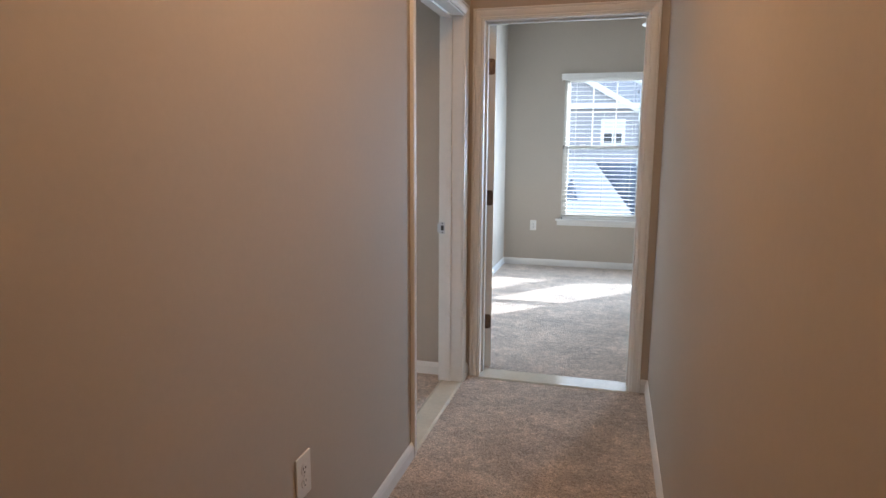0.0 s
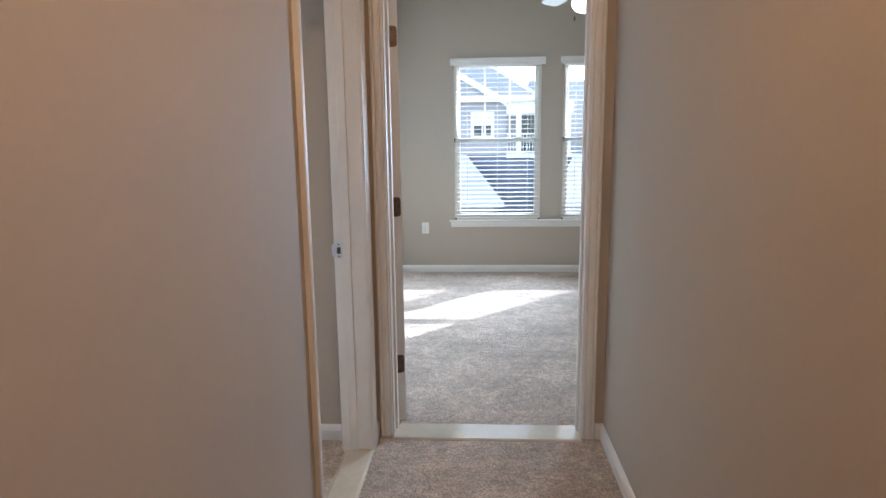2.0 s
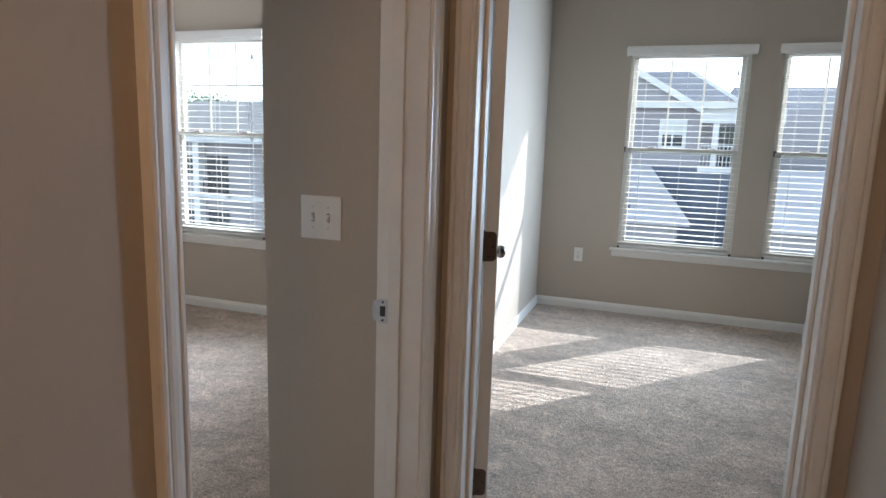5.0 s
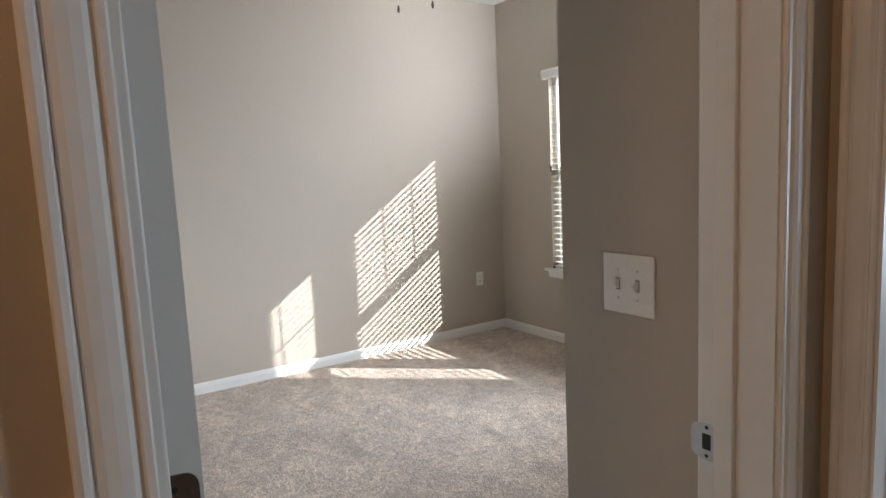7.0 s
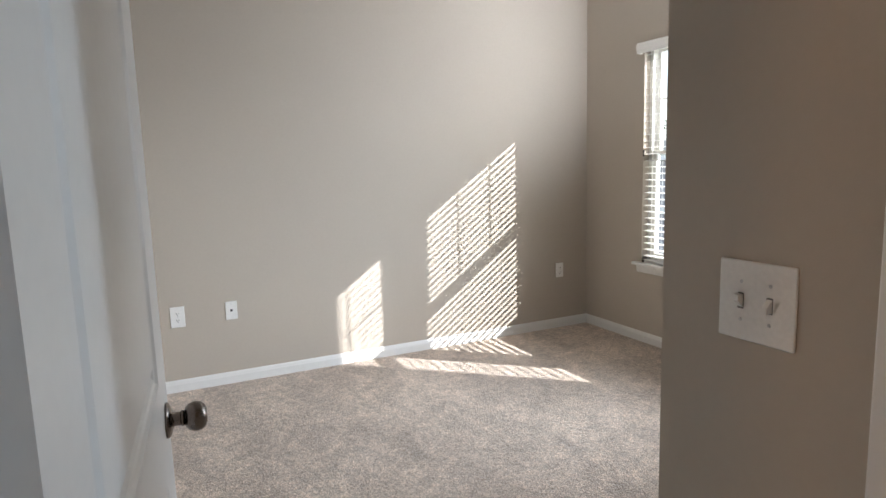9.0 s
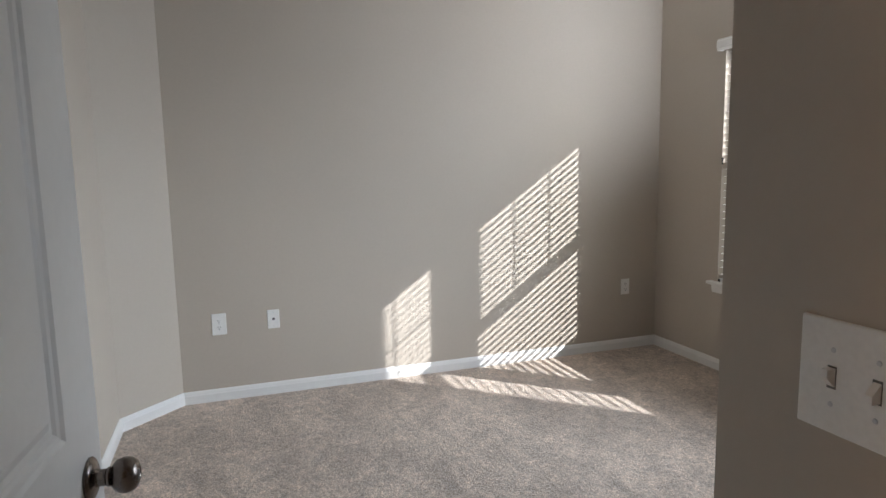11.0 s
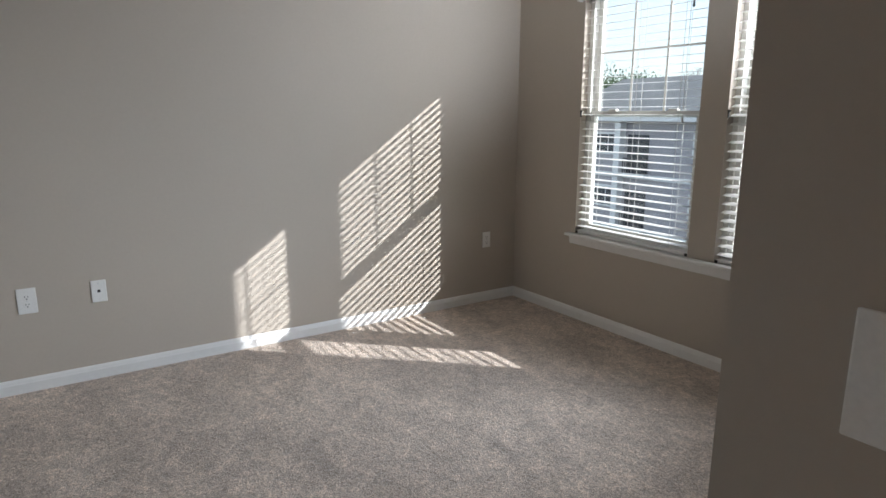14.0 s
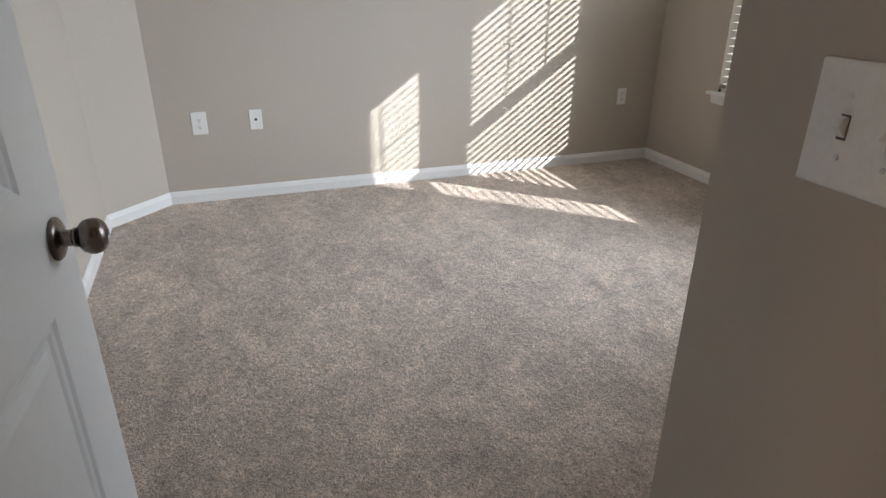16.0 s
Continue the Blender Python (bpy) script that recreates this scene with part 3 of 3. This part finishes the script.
def double_switch(at, rz):
    s = thing("light_switch", "white double toggle light switch", "light switch", at, rz)
    part("cover_plate", plate(bmesh.new(), 0.132, 0.126), PLATE, s)
    for x, up in ((-0.025, 1), (0.025, -1)):
        part("slot", boxed(x - 0.0052, x + 0.0052, -0.0066, -0.0058, -0.0125, 0.0125), material_dim, s)
        bm = bmesh.new()
        sweep(bm, [(-0.0105, 0.0), (0.0105, 0.0), (0.0045 + 0.006 * up, -0.0125), (-0.0045 + 0.006 * up, -0.0125)],
              [lambda u, v: (x - 0.0042, -0.0060 + v, u), lambda u, v: (x + 0.0042, -0.0060 + v, u)])
        part("toggle", bm, PLATE, s)
        for z in (-0.030, 0.030):
            screw_at(s, x, z)
    return s


material_dim = material("switch_slot", (0.13, 0.125, 0.115), 0.5)
double_switch((-0.854, SWY, 1.136), 0)
outlet((AX0, 2.546, 0.475), 90, size=(0.082, 0.128))
outlet((AX0, 2.856, 0.477), 90, "jack")
outlet((AX0, 5.350, 0.475), 90)
outlet((-0.567, BY1, 0.473), 0)
outlet((HX0, 1.277, 0.450), 90, size=(0.082, 0.128))


# ---- ceiling fans ----
def ceiling_fan(x, y, turn, drop):
    f = thing("ceiling_fan", "white five-blade ceiling fan with a lit frosted globe", "ceiling fan", (x, y, 0), turn, group="ceiling fans")
    part("canopy", lathe(bmesh.new(), [(0, H), (0.070, H), (0.068, H - 0.02), (0.045, H - 0.05), (0.015, H - 0.058), (0, H - 0.058)]), FANWHITE, f, smooth=True)
    part("downrod", lathe(bmesh.new(), [(0, H - 0.055), (0.012, H - 0.055), (0.012, H - 0.16 - drop), (0, H - 0.16 - drop)], steps=14), FANWHITE, f, smooth=True)
    D = H - drop
    part("motor_housing", lathe(bmesh.new(), [(0, D - 0.15), (0.03, D - 0.15), (0.10, D - 0.175), (0.125, D - 0.21), (0.125, D - 0.26), (0.10, D - 0.29), (0.05, D - 0.305), (0.05, D - 0.33), (0, D - 0.33)]), FANWHITE, f, smooth=True)
    part("globe", lathe(bmesh.new(), [(0, D - 0.325), (0.055, D - 0.325), (0.064, D - 0.335), (0.080, D - 0.360), (0.085, D - 0.388), (0.077, D - 0.415), (0.056, D - 0.436), (0.026, D - 0.448), (0, D - 0.450)]), GLOBE, f, "lit frosted glass globe", True)
    for k in range(5):
        m = pose(0, 0, D - 0.265, 0, 0, 72 * k)
        bm = bmesh.new()
        prof = [(0.17, 0.045), (0.22, 0.056), (0.58, 0.070), (0.635, 0.064), (0.66, 0.040), (0.665, 0.0)]
        out = prof + [(a, -b) for a, b in prof[-2::-1]]
        for z in (0.0, 0.008):
            bm.faces.new([bm.verts.new((a, b, z + b * 0.18)) for a, b in out])
        bm.verts.ensure_lookup_table()
        n = len(out)
        for i in range(n):
            bm.faces.new((bm.verts[i], bm.verts[(i + 1) % n], bm.verts[n + (i + 1) % n], bm.verts[n + i]))
        bmesh.ops.recalc_face_normals(bm, faces=bm.faces)
        bmesh.ops.transform(bm, matrix=m, verts=bm.verts)
        bl = part("blade", bm, FANWHITE, f)
        br = bmesh.new()
        box(br, 0.09, 0.24, -0.020, 0.020, -0.012, -0.004, bevel=0.003)
        bmesh.ops.transform(br, matrix=m, verts=br.verts)
        part("blade_arm", br, FANWHITE, bl)
    for sx, ln in ((-0.083, 0.475), (0.083, 0.475)):
        z0, z1 = D - ln, D - 0.315
        ch = bmesh.new()
        lathe(ch, [(0, z0), (0.0012, z0), (0.0012, z1), (0, z1)], pose(sx, 0, 0), 6)
        c = part("pull_chain", ch, STEEL, f)
        part("chain_fob", lathe(bmesh.new(), [(0, z0 - 0.035), (0.005, z0 - 0.033), (0.0065, z0 - 0.02), (0.004, z0 - 0.004), (0, z0)], pose(sx, 0, 0), 12), BRONZE, c)
    return f


ceiling_fan(-2.54, 3.81, 40, 0.105)
ceiling_fan(0.715, 5.22, 34, 0.07)

# ---- hall ceiling light, whose glow lies on the hall's walls ----
hl = thing("ceiling_light", "flush bronze ceiling light with a warm bare bulb", "ceiling light", (HALL_LAMP[0], HALL_LAMP[1], 0))
part("base_pan", lathe(bmesh.new(), [(0, H), (0.15, H), (0.15, H - 0.02), (0.14, H - 0.03), (0, H - 0.03)], steps=36), BRONZE, hl, smooth=True)
part("bulb", lathe(bmesh.new(), [(0, H - 0.03), (0.013, H - 0.03), (0.014, H - 0.075), (0.024, H - 0.10), (0.033, H - 0.13), (0.031, H - 0.155), (0.018, H - 0.175), (0, H - 0.18)]), HALLGLOBE, hl, "warm glowing bulb", True)

# ---- outdoors ----
GZ = -5.0
CONCRETE = material("pale_paving", (0.36, 0.35, 0.33), 0.9, vary=0.10, scale=0.3, fine=6, fine_vary=0.08)
SIDING = material("grey_siding", (0.36, 0.345, 0.36), 0.7, vary=0.05, scale=0.6, fine=9, fine_vary=0.04)
# dark blue siding: the lower storey's shade is part of the colour
SHADEDSIDING = material("shaded_siding", (0.13, 0.15, 0.20), 0.7, vary=0.08, scale=0.6, fine=9, fine_vary=0.05)
SHINGLE = material("slate_shingle", (0.12, 0.13, 0.16), 0.85, vary=0.14, scale=1.5, fine=14, fine_vary=0.18)
# shingle whose pale colour holds the glare of grazing sun
GLARESHINGLE = material("sun_glare_shingle", (0.50, 0.49, 0.50), 0.85, vary=0.08, scale=1.2, fine=14, fine_vary=0.10)
GREYSHINGLE = material("weathered_shingle", (0.27, 0.26, 0.25), 0.85, vary=0.10, scale=1.2, fine=14, fine_vary=0.14)
EXTRIM = material("outdoor_white_trim", (0.75, 0.75, 0.74), 0.5, vary=0.04, scale=2)
WINGLASS = material("dark_window_glass", (0.04, 0.05, 0.06), 0.08, vary=0.1, scale=0.8)
SHADE = material("window_shade", (0.66, 0.66, 0.64), 0.35, vary=0.03, scale=2)
RAILING = material("black_railing", (0.03, 0.03, 0.035), 0.5)
BARK = material("bark", (0.16, 0.12, 0.09), 0.9, vary=0.2, scale=3, fine=20, fine_vary=0.2)
LEAF = material("leaf", (0.07, 0.12, 0.045), 0.6, vary=0.25, scale=1.5, fine=8, fine_vary=0.2)
TWIG = material("twig", (0.13, 0.11, 0.10), 0.9, vary=0.2, scale=2)

setting("ground", boxed(-500, 500, -300, 600, GZ - 1.0, GZ), CONCRETE, "pale paving and ground outdoors")


def slab(bm, pts, thick=0.12):
    """A flat roof plane through the points, with thickness downwards."""
    a = [bm.verts.new(p) for p in pts]
    b = [bm.verts.new((p[0], p[1], p[2] - thick)) for p in pts]
    bm.faces.new(a)
    bm.faces.new(b[::-1])
    n = len(pts)
    for i in range(n):
        bm.faces.new((a[i], b[i], b[(i + 1) % n], a[(i + 1) % n]))
    return bm


def clapboards(bm, x0, x1, z0, z1, y, step=0.18):
    """Lap siding on a wall that looks towards -y."""
    z = z0
    while z < z1 - 0.01:
        t = min(z + step, z1)
        v = [bm.verts.new(p) for p in ((x0, y - 0.025, z), (x1, y - 0.025, z), (x1, y - 0.004, t), (x0, y - 0.004, t), (x0, y, z), (x1, y, z))]
        bm.faces.new((v[0], v[1], v[2], v[3]))
        bm.faces.new((v[4], v[5], v[1], v[0]))
        z = t
    return bm


def house_window(parent, x0, x1, z0, z1, y, lights=2, shaded=False):
    w = part("window", boxed(x0 - 0.10, x1 + 0.10, y - 0.07, y, z0 - 0.10, z1 + 0.12), EXTRIM, parent, "white trimmed window")
    n = (x1 - x0) / lights
    for k in range(lights):
        for a, b in ((z0, (z0 + z1) / 2 - 0.02), ((z0 + z1) / 2 + 0.02, z1)):
            shade = shaded and a > z0
            part("pane", boxed(x0 + k * n + 0.03, x0 + (k + 1) * n - 0.03, y - 0.078, y - 0.071, a, b), SHADE if shade else WINGLASS, w, "white shade behind glass" if shade else "")
    return w


def rail(parent, x0, x1, z0, z1, y, mat):
    bm = bmesh.new()
    box(bm, x0, x1, y - 0.03, y + 0.03, z1 - 0.05, z1)
    box(bm, x0, x1, y - 0.03, y + 0.03, z0, z0 + 0.04)
    n = max(int((x1 - x0) / 0.13), 2)
    for k in range(n + 1):
        x = x0 + (x1 - x0) * k / n
        box(bm, x - 0.012, x + 0.012, y - 0.012, y + 0.012, z0, z1)
    return part("balcony_railing", bm, mat, parent)


# house opposite the room at the hall's end
hb = thing("house", "grey-sided house with slate gable roof and porch roofs pale with painted sun glare", "house", (0, 0, 0))
bm = clapboards(bmesh.new(), -9.0, 1.15, 0.75, 3.05, 27.0)
part("upper_wall", box(bm, -9.0, 1.15, 27.0, 37.0, 0.75, 3.05), SIDING, hb)
part("balcony_wall", boxed(1.15, 12.0, 28.6, 37.0, 0.75, 3.05), SIDING, hb)
bm = clapboards(bmesh.new(), -9.0, 12.0, GZ, 0.75, 27.0)
part("lower_wall", box(bm, -9.0, 12.0, 27.0, 37.0, GZ, 0.75), SHADEDSIDING, hb, "lap siding coloured dark blue for shade")
part("fascia", boxed(-9.3, 2.45, 26.55, 26.75, 2.94, 3.14), EXTRIM, hb)
bm = bmesh.new()
slab(bm, [(-9.3, 26.6, 3.1), (2.45, 26.6, 3.1), (0.6, 31.0, 4.75), (-9.3, 31.0, 4.75)])
slab(bm, [(2.45, 26.6, 3.1), (2.45, 35.4, 3.1), (0.6, 31.0, 4.75)])
slab(bm, [(2.45, 35.4, 3.1), (-9.3, 35.4, 3.1), (-9.3, 31.0, 4.75), (0.6, 31.0, 4.75)])
part("roof", bm, SHINGLE, hb, "slate grey shingle hip roof")
# front gable
gx, gz, gw, gy = -1.45, 4.45, 2.35, 26.45
bm = bmesh.new()
f = [bm.verts.new(p) for p in ((gx - gw, gy + 0.25, 3.1), (gx + gw, gy + 0.25, 3.1), (gx, gy + 0.25, gz - 0.05))]
g = [bm.verts.new((v.co.x, 29.4, v.co.z)) for v in f]
bm.faces.new(f)
for i in range(3):
    bm.faces.new((f[i], g[i], g[(i + 1) % 3], f[(i + 1) % 3]))
part("gable_wall", bm, SIDING, hb)
for s in (-1, 1):
    bm = slab(bmesh.new(), [(gx, gy, gz), (gx, 30.2, gz), (gx + s * (gw + 0.2), 30.2, 2.98), (gx + s * (gw + 0.2), gy, 2.98)], 0.10)
    part("gable_roof", bm, SHINGLE, hb)
    bm = slab(bmesh.new(), [(gx, gy - 0.04, gz + 0.02), (gx, gy + 0.06, gz + 0.02), (gx + s * (gw + 0.22), gy + 0.06, 2.98), (gx + s * (gw + 0.22), gy - 0.04, 2.98)], 0.26)
    part("rake_board", bm, EXTRIM, hb, "white rake board")
bm = slab(bmesh.new(), [(0.60, 26.52, 4.32), (0.60, 26.62, 4.32), (2.5, 26.62, 3.12), (2.5, 26.52, 3.12)], 0.14)
part("rake_board", bm, EXTRIM, hb, "white rake board")
house_window(hb, -0.22, 0.55, 1.55, 2.40, 27.0, 2, True)
house_window(hb, -3.4, -2.2, 1.50, 2.40, 27.0, 2)
part("balcony_slab", boxed(1.15, 3.9, 26.9, 28.6, 0.62, 0.78), EXTRIM, hb)
for x in (1.66, 3.7):
    part("post", boxed(x - 0.10, x + 0.10, 26.95, 27.15, 0.78, 2.94), EXTRIM, hb, "white balcony post")
rail(hb, 1.20, 3.70, 0.80, 1.62, 27.05, EXTRIM)
part("beam", boxed(1.15, 3.9, 26.9, 27.2, 2.42, 2.94), EXTRIM, hb)
part("balcony_door", boxed(1.9, 2.7, 28.54, 28.6, 0.78, 2.4), WINGLASS, hb)
# porch roofs below, the sun's glare on them put into their pale colour
bm = slab(bmesh.new(), [(-9.0, 26.95, 0.78), (-0.52, 26.95, 0.78), (0.97, 24.0, -1.0), (-9.0, 24.0, -1.0)], 0.14)
slab(bm, [(-0.52, 26.95, 0.78), (0.05, 26.97, -1.0), (0.97, 24.0, -1.0)], 0.14)
part("porch_roof", bm, GLARESHINGLE, hb, "shingle porch roof coloured pale for sun glare")
bm = slab(bmesh.new(), [(3.95, 26.95, 0.78), (12.0, 26.95, 0.78), (12.0, 24.0, -1.0), (2.72, 24.0, -1.0)], 0.14)
part("porch_roof", bm, GLARESHINGLE, hb, "shingle porch roof coloured pale for sun glare")
part("porch_wall", boxed(-9.0, 0.6, 24.4, 26.9, GZ, -1.12), SIDING, hb)
part("porch_wall", boxed(3.1, 12.0, 24.4, 26.9, GZ, -1.12), SIDING, hb)
bm = bmesh.new()
f = [bm.verts.new(p) for p in ((-1.9, 24.55, -0.95), (-0.82, 24.55, -0.95), (-1.36, 24.55, -0.15))]
g = [bm.verts.new((v.co.x, 26.2, v.co.z + 0.35)) for v in f]
bm.faces.new(f)
for i in range(3):
    bm.faces.new((f[i], g[i], g[(i + 1) % 3], f[(i + 1) % 3]))
part("dormer", bm, SHADEDSIDING, hb, "small dark triangular dormer")

hc = thing("house", "farther house with a slate gable roof", "house", (0, 0, 0))
part("wall", boxed(3.0, 12.5, 41.0, 50.0, GZ, 3.6), SIDING, hc)
bm = bmesh.new()
slab(bm, [(2.6, 40.6, 3.5), (12.9, 40.6, 3.5), (10.4, 45.5, 5.4), (3.6, 45.5, 5.4)])
slab(bm, [(2.6, 40.6, 3.5), (3.6, 45.5, 5.4), (2.6, 50.4, 3.5)])
part("roof", bm, SHINGLE, hc)

# two-storey apartment house opposite the other room
ha = thing("apartment_building", "two-storey grey-sided apartment building with balconies", "building", (0, 0, 0))
bm = clapboards(bmesh.new(), -40.0, -12.0, GZ - 0.4, 1.25, 30.0, 0.22)
part("wall", box(bm, -40.0, -12.0, 30.0, 40.0, GZ, 1.25), SIDING, ha)
bm = bmesh.new()
for x0, x1 in ((-27.9, -14.0),):
    slab(bm, [(x0 - 1.4, 29.3, 1.30), (x1 + 3, 29.3, 1.30), (x1, 34.0, 3.50), (x0, 34.0, 3.50)], 0.16)
    slab(bm, [(x0 - 1.4, 29.3, 1.30), (x0, 34.0, 3.50), (x0 - 1.4, 39.0, 1.30)], 0.16)
slab(bm, [(-41, 29.3, 1.10), (-27.8, 29.3, 1.10), (-27.8, 34.0, 2.30), (-41, 34.0, 2.30)], 0.16)
part("roof", bm, GREYSHINGLE, ha, "grey shingle roof")
part("fascia", boxed(-41, -11, 29.18, 29.32, 1.02, 1.30), EXTRIM, ha)
for dz in (0.0, -2.95):
    for x in (-33.2, -26.45, -19.7):
        house_window(ha, x, x + 1.85, -0.72 + dz, 0.28 + dz, 30.0, 3)
        part("column", boxed(x + 2.02, x + 2.42, 29.5, 30.0, -2.0 + dz, 1.0 + dz), EXTRIM, ha)
        part("balcony_opening", boxed(x + 2.62, x + 4.0, 29.93, 29.99, -1.75 + dz, 0.30 + dz), WINGLASS, ha)
        rail(ha, x + 2.55, x + 4.05, -1.75 + dz, -0.95 + dz, 29.7, RAILING)
        part("balcony_slab", boxed(x + 2.4, x + 4.2, 29.5, 30.0, -1.95 + dz, -1.75 + dz), EXTRIM, ha)
    part("band_board", boxed(-40.0, -12.0, 29.92, 29.97, -2.05 + dz, -1.80 + dz), EXTRIM, ha)


def tree(x, y, top, crown, n, leafy, label):
    """Tapered trunk, limbs that fork, and a crown of small leaves or bare twigs."""
    rng = random.Random(int(x * 10))
    t = thing("tree", label, "tree", (x, y, GZ))
    h = top - GZ
    bm, tips = bmesh.new(), []

    def limb(a, b, r0, r1):
        d = (b - a).normalized()
        s = d.orthogonal().normalized()
        u = d.cross(s)
        ring = [[bm.verts.new(p + (s * math.cos(k * 1.2566) + u * math.sin(k * 1.2566)) * r) for k in range(5)] for p, r in ((a, r0), (b, r1))]
        for k in range(5):
            bm.faces.new((ring[0][k], ring[0][(k + 1) % 5], ring[1][(k + 1) % 5], ring[1][k]))

    def grow(a, d, ln, r, depth):
        b = a + d * ln
        limb(a, b, r, r * 0.62)
        if depth == 0:
            tips.append(b)
            return
        for _ in range(3):
            nd = (d + Vector((rng.uniform(-0.8, 0.8), rng.uniform(-0.8, 0.8), rng.uniform(-0.1, 0.6)))).normalized()
            grow(b, nd, ln * rng.uniform(0.55, 0.78), r * 0.6, depth - 1)

    limb(Vector((0, 0, 0)), Vector((0.1, 0, h * 0.5)), 0.22, 0.15)
    for k in range(4):
        a = k * 1.6 + rng.random()
        grow(Vector((0.1, 0, h * (0.42 + 0.03 * k))), Vector((math.cos(a) * 0.55, math.sin(a) * 0.55, 0.8)).normalized(), h * 0.17, 0.09, 3 if leafy else 4)
    part("trunk", bm, BARK if leafy else TWIG, t)
    if leafy:
        cb = bmesh.new()
        for k in range(n):
            p = rng.choice(tips) + Vector((rng.gauss(0, 1), rng.gauss(0, 1), rng.gauss(0, 0.8))) * crown * 0.28
            s = rng.uniform(0.06, 0.16)
            m = Matrix.Translation(p) @ Euler((rng.uniform(0, 6), rng.uniform(0, 6), rng.uniform(0, 6))).to_matrix().to_4x4()
            cb.faces.new([cb.verts.new(m @ Vector(q)) for q in ((-s, 0, 0), (0, -s * 0.5, 0.03), (s, 0, 0), (0, s * 0.5, 0.03))])
        part("crown", cb, LEAF, t)
    return t


tree(-39.5, 46.0, 5.2, 2.4, 2600, True, "green leafy tree behind the rooftops")
tree(-36.6, 46.5, 4.9, 2.2, 2200, True, "green leafy tree behind the rooftops")
tree(-31.0, 46.0, 6.0, 2.0, 0, False, "bare grey tree behind the rooftops")
tree(-28.5, 47.5, 6.6, 2.0, 0, False, "bare grey tree behind the rooftops")
